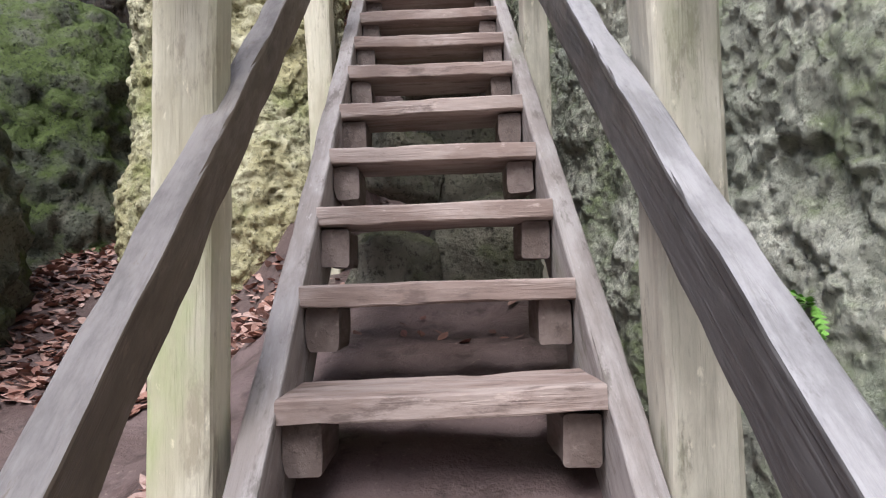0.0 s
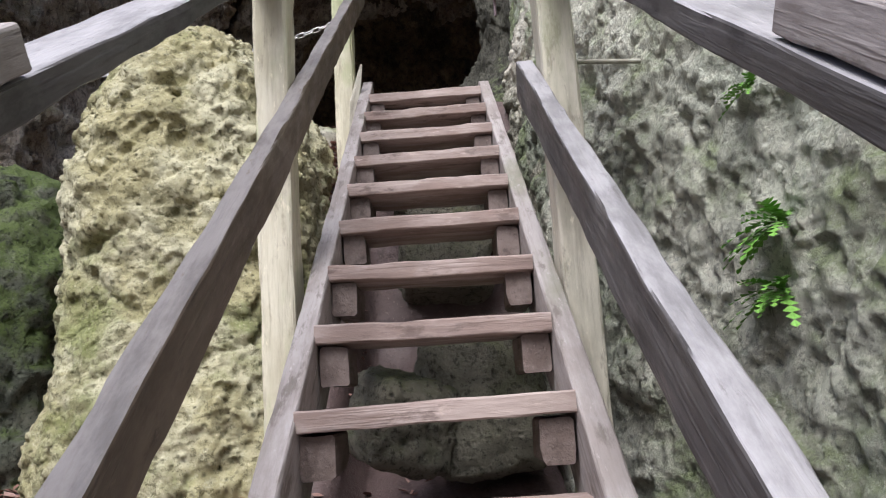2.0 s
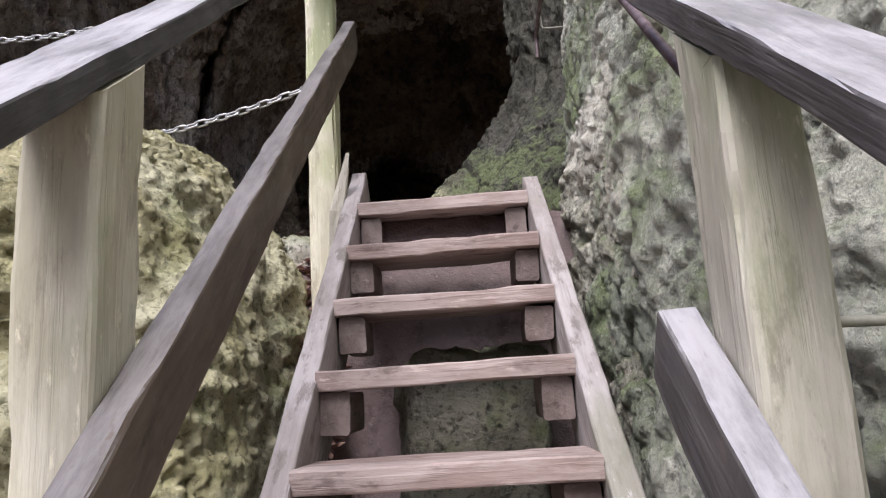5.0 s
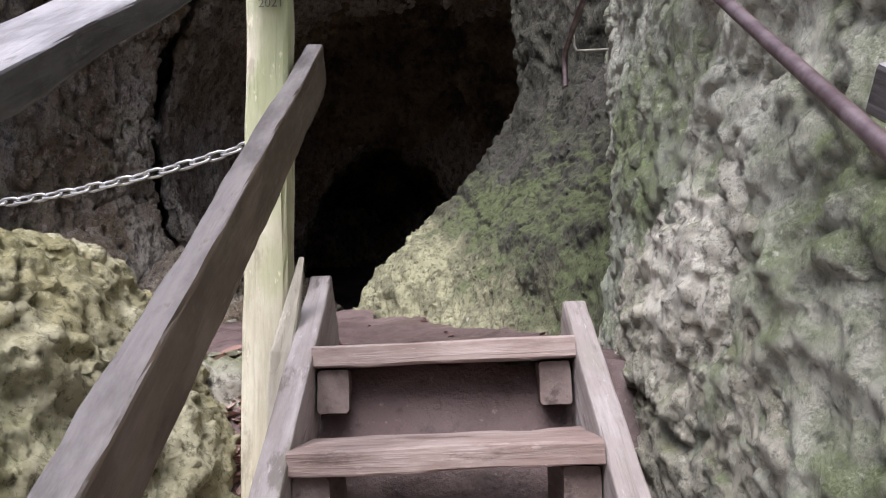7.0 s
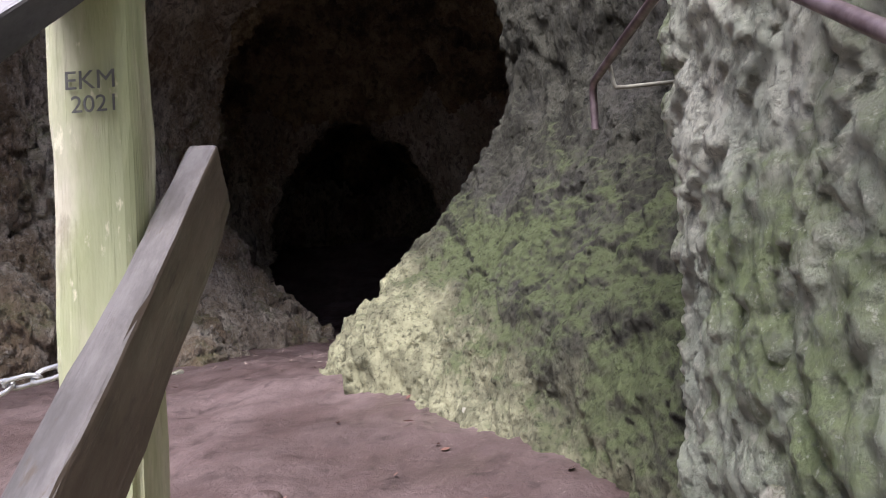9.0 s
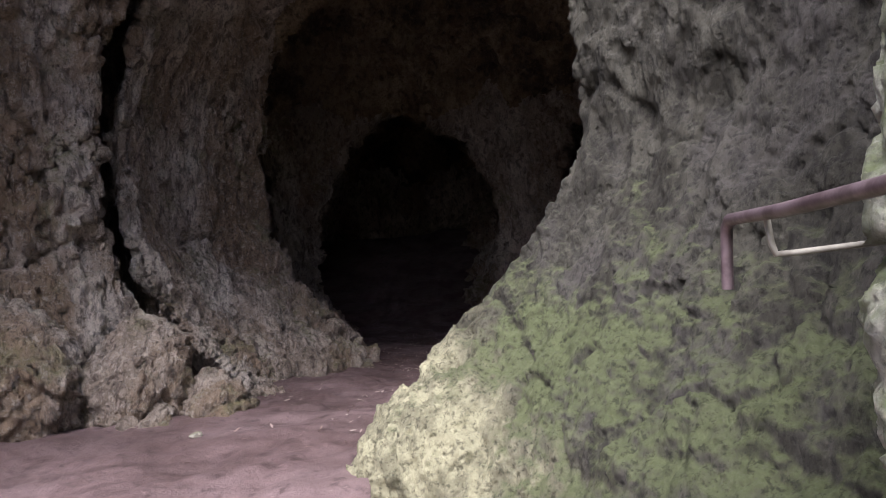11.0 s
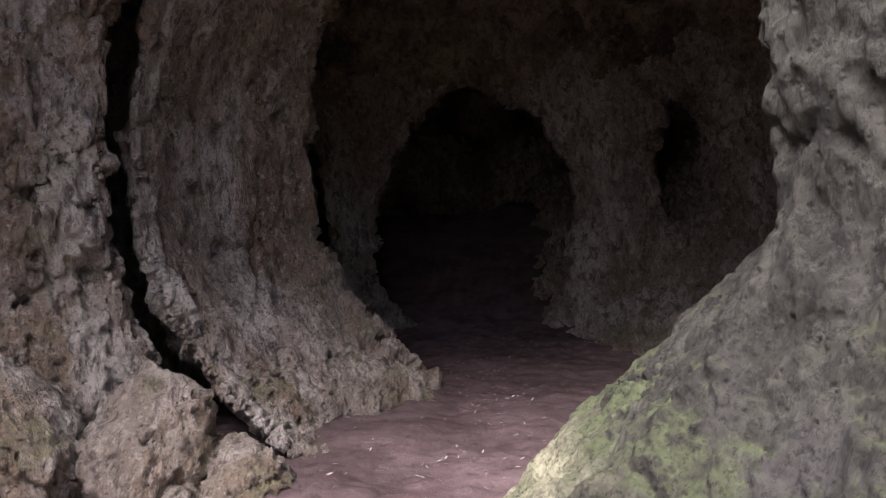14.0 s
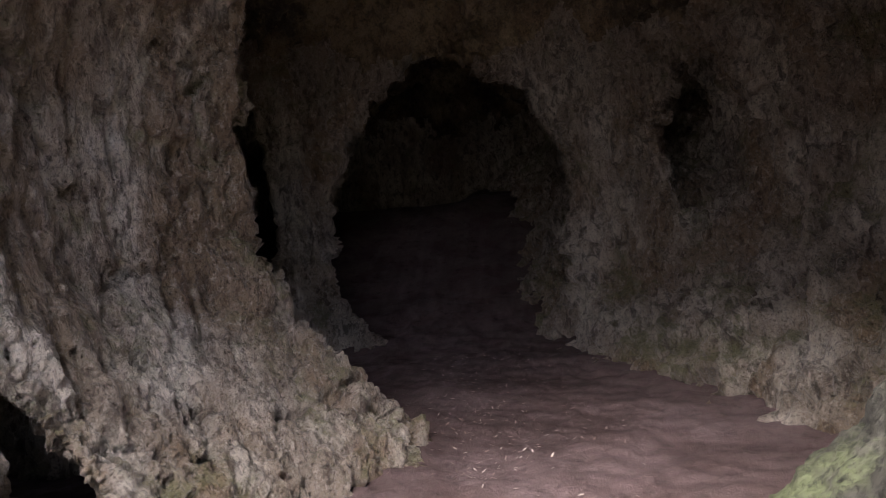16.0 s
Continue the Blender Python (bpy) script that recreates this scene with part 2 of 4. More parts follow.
MAT_LEAVES = island_material("dry_beech_leaves", [(0.34, 0.19, 0.15), (0.22, 0.11, 0.09), (0.48, 0.33, 0.29), (0.29, 0.14, 0.10), (0.55, 0.40, 0.36)])
MAT_CHIPS = island_material("pale_chips", [(0.45, 0.38, 0.33), (0.62, 0.56, 0.50), (0.30, 0.22, 0.18), (0.7, 0.64, 0.58)])
MAT_FERN = island_material("fern_green", [(0.15, 0.34, 0.06), (0.22, 0.46, 0.09), (0.18, 0.40, 0.07)], 0.5)
MAT_INK = plain_material("pencil_grey", (0.10, 0.10, 0.10), (0.16, 0.16, 0.15), 40, 0.7)


# ---- numpy noise and implicit surfaces ----
def hash3(ix, iy, iz, seed):
    h = (ix.astype(np.int64) * 374761393 + iy.astype(np.int64) * 668265263 + iz.astype(np.int64) * 2147483647 + seed * 974711) & 0xFFFFFFFF
    h = ((h ^ (h >> 13)) * 1274126177) & 0xFFFFFFFF
    h = ((h ^ (h >> 16)) * 2246822519) & 0xFFFFFFFF
    return (h ^ (h >> 15)) & 0xFFFFFFFF


def grad_noise(x, y, z, seed=0):
    """Gradient noise, about -0.7 to 0.7."""
    x0, y0, z0 = np.floor(x), np.floor(y), np.floor(z)
    fx, fy, fz = x - x0, y - y0, z - z0
    u, v, w = (f * f * f * (f * (f * 6 - 15) + 10) for f in (fx, fy, fz))
    total = 0.0
    for dx in (0, 1):
        for dy in (0, 1):
            for dz in (0, 1):
                h = hash3(x0 + dx, y0 + dy, z0 + dz, seed)
                gx, gy, gz = (h & 1023) / 511.5 - 1, ((h >> 10) & 1023) / 511.5 - 1, ((h >> 20) & 1023) / 511.5 - 1
                k = (u if dx else 1 - u) * (v if dy else 1 - v) * (w if dz else 1 - w)
                total = total + k * (gx * (fx - dx) + gy * (fy - dy) + gz * (fz - dz))
    return total


def fbm(x, y, z, freq, octaves, seed=0, gain=0.5):
    total, amp = 0.0, 1.0
    for i in range(octaves):
        total = total + amp * grad_noise(x * freq, y * freq, z * freq, seed + 17 * i)
        freq, amp = freq * 2.03, amp * gain
    return total


def ridged(x, y, z, freq, octaves, seed=0):
    total, amp = 0.0, 1.0
    for i in range(octaves):
        total = total + amp * (0.35 - np.abs(grad_noise(x * freq, y * freq, z * freq, seed + 31 * i)))
        freq, amp = freq * 2.1, amp * 0.5
    return total


def pits_noise(x, y, z, freq, seed=0):
    """Distance to the nearest of scattered points, in cells."""
    x, y, z = x * freq, y * freq, z * freq
    x0, y0, z0 = np.floor(x), np.floor(y), np.floor(z)
    best = np.full(x.shape, 9.0)
    for dx in (-1, 0, 1):
        for dy in (-1, 0, 1):
            for dz in (-1, 0, 1):
                h = hash3(x0 + dx, y0 + dy, z0 + dz, seed)
                px, py, pz = (h & 1023) / 1023, ((h >> 10) & 1023) / 1023, ((h >> 20) & 1023) / 1023
                best = np.minimum(best, (x0 + dx + px - x) ** 2 + (y0 + dy + py - y) ** 2 + (z0 + dz + pz - z) ** 2)
    return np.sqrt(best)


def facets(x, y, z, freq, seed=0):
    """Broken planes: each cell of scattered points is a flat facet with a tilt of its own, about -0.5 to 0.5."""
    x, y, z = x * freq, y * freq, z * freq
    x0, y0, z0 = np.floor(x), np.floor(y), np.floor(z)
    best, tilt = np.full(x.shape, 9.0), np.zeros(x.shape)
    for dx in (-1, 0, 1):
        for dy in (-1, 0, 1):
            for dz in (-1, 0, 1):
                h = hash3(x0 + dx, y0 + dy, z0 + dz, seed)
                g = hash3(x0 + dx, y0 + dy, z0 + dz, seed + 500)
                ox, oy, oz = x - x0 - dx - (h & 1023) / 1023, y - y0 - dy - ((h >> 10) & 1023) / 1023, z - z0 - dz - ((h >> 20) & 1023) / 1023
                d = ox * ox + oy * oy + oz * oz
                plane = ox * ((g & 1023) / 511.5 - 1) + oy * ((g >> 10 & 1023) / 511.5 - 1) + oz * ((g >> 20 & 1023) / 511.5 - 1)
                near = d < best
                best, tilt = np.where(near, d, best), np.where(near, plane, tilt)
    return tilt


def smooth_min(a, b, k):
    h = np.clip(0.5 + 0.5 * (b - a) / k, 0, 1)
    return b + (a - b) * h - k * h * (1 - h)


def smooth_max(a, b, k):
    return -smooth_min(-a, -b, k)


def ellipsoid(x, y, z, c, r, power=2.0):
    q = (np.abs((x - c[0]) / r[0]) ** power + np.abs((y - c[1]) / r[1]) ** power + np.abs((z - c[2]) / r[2]) ** power) ** (1 / power)
    return (q - 1) * min(r)


def surface(field, lo, hi, step, relief):
    """Vertices and quads of the surface where field crosses zero (naive surface nets), closed at the box, then pushed out by relief."""
    lo, hi = np.array(lo, float), np.array(hi, float)
    n = np.ceil((hi - lo) / step).astype(int) + 1
    ax = [(lo[i] + step * np.arange(n[i])) for i in range(3)]
    gx, gy, gz = np.meshgrid(*ax, indexing="ij", sparse=True)
    f = field(gx.astype(np.float32), gy.astype(np.float32), gz.astype(np.float32))
    f = np.array(np.broadcast_to(f, n), np.float32)
    for axis in range(3):
        for end in (0, -1):
            cut = [slice(None)] * 3
            cut[axis] = end
            f[tuple(cut)] = np.maximum(f[tuple(cut)], 0.3 * step)
    inside = f < 0
    corners = [(a, b, c) for a in (0, 1) for b in (0, 1) for c in (0, 1)]
    m = n - 1
    count = np.zeros(m, np.int8)
    for a, b, c in corners:
        count += inside[a:m[0] + a, b:m[1] + b, c:m[2] + c]
    active = (count > 0) & (count < 8)
    cell = np.argwhere(active)
    index = np.full(m, -1, np.int64)
    index[active] = np.arange(len(cell))
    value = {k: f[cell[:, 0] + k[0], cell[:, 1] + k[1], cell[:, 2] + k[2]] for k in corners}
    total, hits = np.zeros((len(cell), 3)), np.zeros(len(cell))
    for k in corners:
        for axis in range(3):
            if k[axis] == 0:
                o = list(k)
                o[axis] = 1
                a, b = value[k], value[tuple(o)]
                cross = (a < 0) != (b < 0)
                t = np.where(cross, a / np.where(cross, a - b, 1), 0)
                p = np.tile(np.array(k, float), (len(cell), 1))
                p[:, axis] = t
                total += p * cross[:, None]
                hits += cross
    verts = lo + step * (cell + total / hits[:, None])
    quads = []
    for axis in range(3):
        u, v = (axis + 1) % 3, (axis + 2) % 3
        s0, s1 = [slice(1, -1)] * 3, [slice(1, -1)] * 3
        s0[axis], s1[axis] = slice(0, -1), slice(1, None)
        a, b = inside[tuple(s0)], inside[tuple(s1)]
        for flip in (False, True):
            e = np.argwhere((a & ~b) if not flip else (~a & b))
            e[:, u] += 1
            e[:, v] += 1
            ring = []
            for du, dv in ((-1, -1), (0, -1), (0, 0), (-1, 0)):
                q = e.copy()
                q[:, u] += du
                q[:, v] += dv
                ring.append(index[q[:, 0], q[:, 1], q[:, 2]])
            ring = np.stack(ring, 1)
            quads.append(ring[:, ::-1] if flip else ring)
    quads = np.concatenate(quads)
    if relief is not None:
        for amount in relief:
            nrm = np.zeros_like(verts)
            c = np.cross(verts[quads[:, 2]] - verts[quads[:, 0]], verts[quads[:, 3]] - verts[quads[:, 1]])
            for i in range(4):
                for j in range(3):
                    nrm[:, j] += np.bincount(quads[:, i], c[:, j], len(verts))
            nrm /= np.linalg.norm(nrm, axis=1, keepdims=True) + 1e-9
            verts = verts + nrm * amount(*verts.T)[:, None]
    return verts, quads


def refine(verts, quads, keep, relief):
    """Splits the kept quads in four and pushes them out by relief, which fades to nothing at their rim."""
    q = quads[keep]
    pairs = np.sort(np.stack([q, np.roll(q, -1, 1)], 2).reshape(-1, 2), 1)
    edges, inverse = np.unique(pairs, axis=0, return_inverse=True)
    e = len(verts) + inverse.reshape(-1, 4)
    c = len(verts) + len(edges) + np.arange(len(q))
    verts = np.concatenate([verts, verts[edges].mean(1), verts[q].mean(1)])
    fine = np.concatenate([np.stack([q[:, i], e[:, i], c, e[:, i - 1]], 1) for i in range(4)])
    n = np.cross(verts[fine[:, 2]] - verts[fine[:, 0]], verts[fine[:, 3]] - verts[fine[:, 1]])
    nrm = np.zeros_like(verts)
    for i in range(4):
        for j in range(3):
            nrm[:, j] += np.bincount(fine[:, i], n[:, j], len(verts))
    nrm /= np.linalg.norm(nrm, axis=1, keepdims=True) + 1e-9
    used = np.unique(fine)
    verts[used] += nrm[used] * relief(*verts[used].T)[:, None]
    return verts, np.concatenate([quads[~keep], fine])


def crags(seed, fade, tall=1.0):
    """Small broken edges of limestone."""
    def push(x, y, z):
        wx, wy, wz = (k + 0.03 * grad_noise(x * 9, y * 9, z * 9 * tall, seed + i) for i, k in enumerate((x, y, z * tall)))
        return fade(x, y, z) * (0.012 * facets(wx, wy, wz, 8.0, seed + 3) + 0.011 * facets(wx, wy, wz, 18.0, seed + 4) + 0.006 * fbm(wx, wy, wz, 24.0, 2, seed + 5))
    return push


def mesh_from(name, verts, quads, mat, smooth=True):
    me = bpy.data.meshes.new(name)
    me.vertices.add(len(verts))
    me.vertices.foreach_set("co", np.ascontiguousarray(verts, np.float32).ravel())
    me.loops.add(quads.size)
    me.loops.foreach_set("vertex_index", np.ascontiguousarray(quads, np.int32).ravel())
    me.polygons.add(len(quads))
    me.polygons.foreach_set("loop_start", np.arange(len(quads), dtype=np.int32) * quads.shape[1])
    me.polygons.foreach_set("use_smooth", np.full(len(quads), smooth))
    me.update(calc_edges=True)
    me.materials.append(mat)
    return me


def subset(verts, quads, keep):
    q = quads[keep]
    used, inverse = np.unique(q, return_inverse=True)
    return verts[used], inverse.reshape(q.shape)


def ramp_np(a, lo, hi):
    t = np.clip((a - lo) / (hi - lo), 0, 1)
    return t * t * (3 - 2 * t)


def rugged(scale=1.0, pit=1.0, seed=0, strata=0.0, tall=1.0):
    """Three passes of limestone relief: broad lumps, ragged ledges and cracks, then crumbly edges and holes."""
    def broad(x, y, z):
        z = z * tall
        return scale * (0.10 * fbm(x, y, z, 1.2, 3, seed) + 0.04 * ridged(x, y, z * 1.4, 2.7, 2, seed + 5) - 0.03)

    def ragged(x, y, z):
        z = z * tall
        wx, wy, wz = (k + 0.14 * grad_noise(x * 2.2, y * 2.2, z * 2.2, seed + 50 + i) + 0.04 * grad_noise(x * 7, y * 7, z * 7, seed + 55 + i) for i, k in enumerate((x, y, z)))
        knob = 0.05 * facets(wx, wy, wz * 1.2, 2.3, seed + 6) + 0.042 * facets(wx, wy, wz * 1.3, 5.2, seed + 7)
        ledge = 0.06 * (ridged(wx, wy, wz * 1.3, 3.4, 3, seed + 12) - 0.2)
        crack = np.abs(grad_noise(wx * 1.5, wy * 1.5, wz * 1.9, seed + 8))
        return scale * (knob + ledge - 0.06 * ramp_np(0.03 - crack, 0, 0.03))

    def crumbly(x, y, z):
        z = z * tall
        r = 0.05 * fbm(x, y, z, 7.0, 4, seed + 9, 0.72)
        patch = ramp_np(fbm(x, y, z, 2.2, 2, seed + 40), -0.1, 0.2)
        wx, wy, wz = (k + 0.05 * grad_noise(x * 6, y * 6, z * 6, seed + 45 + i) for i, k in enumerate((x, y, z)))
        hole = ramp_np(0.42 - pits_noise(wx, wy, wz, 7.0, seed + 3), 0, 0.2) * patch
        small = ramp_np(0.45 - pits_noise(wx, wy, wz, 16.0, seed + 4), 0, 0.25)
        if strata:
            a, b = 0.75 * y - 0.66 * z, 0.66 * y + 0.75 * z
            r = r + strata * (ridged(a, b * 0.22, x * 0.6, 5.0, 3, seed + 60) - 0.15)
        r = r + 0.022 * facets(wx, wy, wz, 11.0, seed + 70)
        return scale * r - 0.022 * pit * hole - 0.010 * pit * small
    return broad, ragged, crumbly


# ---- ground ----
def nosing(y):
    return 1.938 + (y - 2.22) * 0.7733


def floor_z(y):
    # the rise back from y -10 is an unseen hill, added to block low light
    return np.interp(y, [-400, -45, -10, -2, -0.3, 0.3, 1.0, 1.6, 2.3, 3.3, 4.3, 4.55, 4.7, 4.8, 6.2, 7.2, 7.9, 9, 11.5, 13, 15.7, 16.6, 18.2, 20.4, 22, 40], [60, 20, -2, -0.5, -0.15, 0.08, 0.72, 1.14, 1.36, 1.65, 2.0, 2.55, 2.95, 3.8, 3.87, 4.02, 4.17, 4.19, 4.20, 4.21, 4.34, 4.5, 5.05, 6.2, 6.5, 6.5])


def gully_z(y):
    """The leaf-filled gully between the boulder and the stairs."""
    return np.where((y > 3.3) & (y < 5.2), 1.65 + (y - 3.3) * 1.147, floor_z(y))


def ground_z(x, y):
    # same unseen added hill back from y -10
    left = np.interp(y, [-400, -45, -10, -2, 0, 2.5, 5, 6.3, 7.2, 9, 15.7, 16.6, 18.2, 20.4, 40], [60, 20, -2, -0.5, 0.1, 0.95, 1.9, 3.7, 4.02, 4.19, 4.34, 4.5, 5.05, 6.2, 6.5])
    k = ramp_np(-x, 0.5, 1.1) * (1 - ramp_np(y, 3.4, 4.0)) + ramp_np(-x, 0.9, 1.5) * ramp_np(y, 3.4, 4.0)
    side = ramp_np(-x, 0.36, 0.44)
    right = ramp_np(x, 0.36, 0.6) * 0.55 * (1 - ramp_np(y, 3.2, 4.5)) * ramp_np(y, -0.5, 0.8)
    return (floor_z(y) * (1 - side) + gully_z(y) * side) * (1 - k) + left * k - right + 0.45 * np.clip(np.abs(x) - 8, 0, 60)


def make_ground():
    def steps(lo, hi, fine, far):
        inner = np.arange(lo, hi + fine / 2, fine)
        out, d = [], fine
        while sum(out) < far:
            d *= 1.25
            out.append(d)
        o = np.cumsum(out)
        return np.concatenate([lo - o[::-1], inner, hi + o])
    xs, ys = steps(-4.2, 2.0, 0.05, 400), steps(-0.6, 17.0, 0.05, 400)
    x, y = (g.ravel() for g in np.meshgrid(xs, ys, indexing="ij"))
    near = np.clip(1 - (np.hypot(x + 1, y - 8) - 10) / 20, 0, 1)
    z = ground_z(x, y) + near * (0.07 * fbm(x, y, 0 * x, 1.4, 3, 3) + 0.03 * fbm(x, y, 0 * x, 7.0, 3, 8, 0.6))
    ny = len(ys)
    i, j = (g.ravel() for g in np.meshgrid(np.arange(len(xs) - 1), np.arange(ny - 1), indexing="ij"))
    quads = np.stack([i * ny + j, (i + 1) * ny + j, (i + 1) * ny + j + 1, i * ny + j + 1], 1)
    return mesh_from("ground", np.stack([x, y, z], 1), quads, MAT_EARTH)


ground = tagged(new("ground", make_ground()), "damp reddish-brown earth path, slope and cave floor", "ground", kind="structure")


# ---- rock ----
def wall_field(x, y, z):
    edge = np.interp(y, [-4, 0, 1.6, 2.6, 3.3, 3.9, 4.6, 5.3, 5.7, 6.0, 6.3], [1.9, 1.30, 1.10, 0.92, 0.73, 0.57, 0.58, 0.64, 0.72, 0.95, 1.4])
    lean = 0.10 * np.clip(z - nosing(y) - 0.8, -0.5, 3) - 0.10 * np.clip(nosing(y) - z, 0, 1.0)
    foot = ellipsoid(x, y, z, (0.88, 4.75, 3.35), (0.33, 1.0, 0.85), 2.4)
    return smooth_min(smooth_max(edge + lean - x, z - 9.0 + 0 * x, 0.3), foot, 0.2)


def outcrop_field(x, y, z):
    edge = np.interp(z, [3.5, 4.3, 4.47, 4.88, 5.43, 5.75, 6.2, 9], [-0.75, -0.42, -0.30, 0.10, 0.50, 0.66, 0.66, 0.66])
    face = edge - 0.60 * (y - 8.0) - x
    back = y - 8.2 - 0.12 * ramp_np(5.2 - z, 0, 0.5) + 0.08 * np.sin(z * 1.7) - 0.1 * (x - 0.5)
    low = ellipsoid(x, y, z, (-0.06, 7.85, 4.14), (0.45, 0.43, 0.50), 2.1)
    slope = np.interp(z, [3.5, 4.34, 4.72, 4.96, 5.15, 5.4, 5.7, 6.3, 9], [-0.92, -0.55, -0.23, 0.07, 0.30, 0.51, 0.70, 0.68, 0.68]) + (0.13 + 0.14 * ramp_np(z, 5.2, 5.8)) * (y - 8.3)
    spur = smooth_max((slope - x) * 0.75, np.abs(y - 8.85) - 0.95, 0.25)
    return smooth_min(smooth_min(smooth_max(face * 0.7, back, 0.2), low, 0.12), spur, 0.12)


def boulder_field(x, y, z):
    a = ellipsoid(x, y, z, (-1.22, 4.78, 2.65), (0.58, 1.02, 1.52), 2.8)
    b = ellipsoid(x, y, z, (-0.82, 4.35, 2.35), (0.32, 0.62, 1.15), 2.6)
    c = ellipsoid(x, y, z, (-1.12, 4.0, 1.75), (0.62, 0.45, 0.75), 2.5)
    d = ellipsoid(x, y, z, (-0.80, 4.98, 3.0), (0.27, 0.42, 0.78), 2.6)
    return smooth_min(smooth_min(smooth_min(a, b, 0.12), c, 0.12), d, 0.1)


def cliff_field(x, y, z):
    a = ellipsoid(x, y, z, (-3.1, 5.9, 2.0), (1.05, 1.5, 1.9), 2.6)
    b = ellipsoid(x, y, z, (-2.75, 3.0, 1.0), (0.72, 1.3, 2.2), 2.4)
    return smooth_min(a, b, 0.25)


# unseen mouth widths before y 8 are sized by the light they admit
CAVE_LEFT = ([4.5, 6.0, 7.5, 9.0, 9.6, 10.08, 10.16, 10.42, 10.50, 11.2, 12.0, 12.7, 12.85, 13.1, 14.6, 15.3, 16.2], [4.2, 4.1, 3.9, 3.6, 3.0, 2.49, 2.60, 2.60, 2.53, 2.60, 2.45, 2.15, 2.5, 4.0, 4.2, 3.8, 3.0])
CAVE_RIGHT = ([4.5, 8.0, 8.6, 10.2, 11.5, 13, 14.5, 15.5, 16.2], [2.2, 2.2, 2.0, 3.1, 3.6, 3.7, 3.4, 2.7, 2.2])
CAVE_TOP = ([4.5, 7, 9, 12, 12.9, 13.4, 15, 16.2], [5.0, 3.9, 2.9, 2.5, 2.5, 3.0, 2.7, 2.0])


def cave_field(x, y, z):
    cx = np.interp(y, [12.5, 15.5], [-0.45, -0.95])
    cz = np.interp(y, [6, 16], [6.35, 6.25])
    rx = np.where(x < cx, np.interp(y, *CAVE_LEFT), np.interp(y, *CAVE_RIGHT))
    rz = np.where(z > cz, np.interp(y, *CAVE_TOP), np.where(x < cx, np.interp(y, [9, 10.4, 14, 16], [3.2, 2.45, 2.5, 3.0]), np.interp(y, [13, 15], [3.3, 2.7])))
    p = np.interp(y, [9.3, 10.3], [5.0, 2.0])
    p = np.where(z > cz, 2.0, p)
    q = (np.abs((x - cx) / rx) ** p + np.abs((z - cz) / rz) ** p) ** (1 / p)
    room = smooth_max((q - 1) * 2.2, y - 16.0, 0.4)
    # tunnel and slot widen unseen past their mouths to stay black inside
    tunnel = (np.sqrt(((x + 1.15 + 0.05 * (y - 16)) / 1.52) ** 2 + ((z - 5.92 - 0.03 * (y - 16)) / 1.90) ** 2) - 1 - 0.45 * ramp_np(y, 16.3, 17.3)) * 1.5
    tunnel = smooth_max(tunnel, y - 22.5, 0.5)
    slot = smooth_min(ellipsoid(x, y, z, (1.77, 16.2, 6.55), (0.42, 2.2, 1.0)), ellipsoid(x, y, z, (1.9, 18.4, 6.7), (1.1, 1.6, 1.2)), 0.1)
    passage = ellipsoid(x, y, z, (-4.55, 17.2, 6.2), (1.25, 4.6, 3.2), 2.3)
    void = smooth_min(smooth_min(smooth_min(room, tunnel, 0.08), slot, 0.06), passage, 0.1)
    d = (np.sqrt(((x - cx) / 2.53) ** 2 + ((z - cz) / np.where(z > cz, 2.8, 2.47)) ** 2) - 1) * 2.5
    cleft = np.maximum(10.10 + 1.0 * d - y, y - np.minimum(10.46 + 2.1 * d, 12.3)) * 0.45
    cleft = np.maximum(np.maximum(cleft, np.abs(d - 0.75) - 0.95), x - cx + 0.7)
    inner = np.interp(z, [3.6, 4.1, 4.4, 4.65, 4.93, 5.32, 5.9, 6.5, 7.0, 7.8, 9.0], [-1.12, -1.20, -1.30, -1.54, -1.92, -2.28, -2.58, -2.64, -2.56, -2.28, -1.5])
    buttress = smooth_max((x - inner + 0.62 * (12.4 - y)) * 0.8, np.abs(y - 11.75) - 1.0, 0.25)
    void = np.minimum(smooth_max(void, -buttress, 0.2), cleft)
    alcove = ellipsoid(x, y, z, (2.9, 12.6, 7.7), (1.15, 1.6, 1.35))
    void = smooth_min(void, alcove, 0.15)
    bank = 4.15 + 0.82 * (x - 0.32) + 0.447 * (y - 15.1) - z
    void = smooth_max(void, bank * 0.73, 0.15)
    # roof edge is out of view, cut back to steer daylight into the cave
    return smooth_max(-void, 5.4 + 0.25 * np.cos(z) + 3.0 * ramp_np(z, 6.9, 7.9) * ramp_np(x, -3.2, -1.7) - y, 0.4)


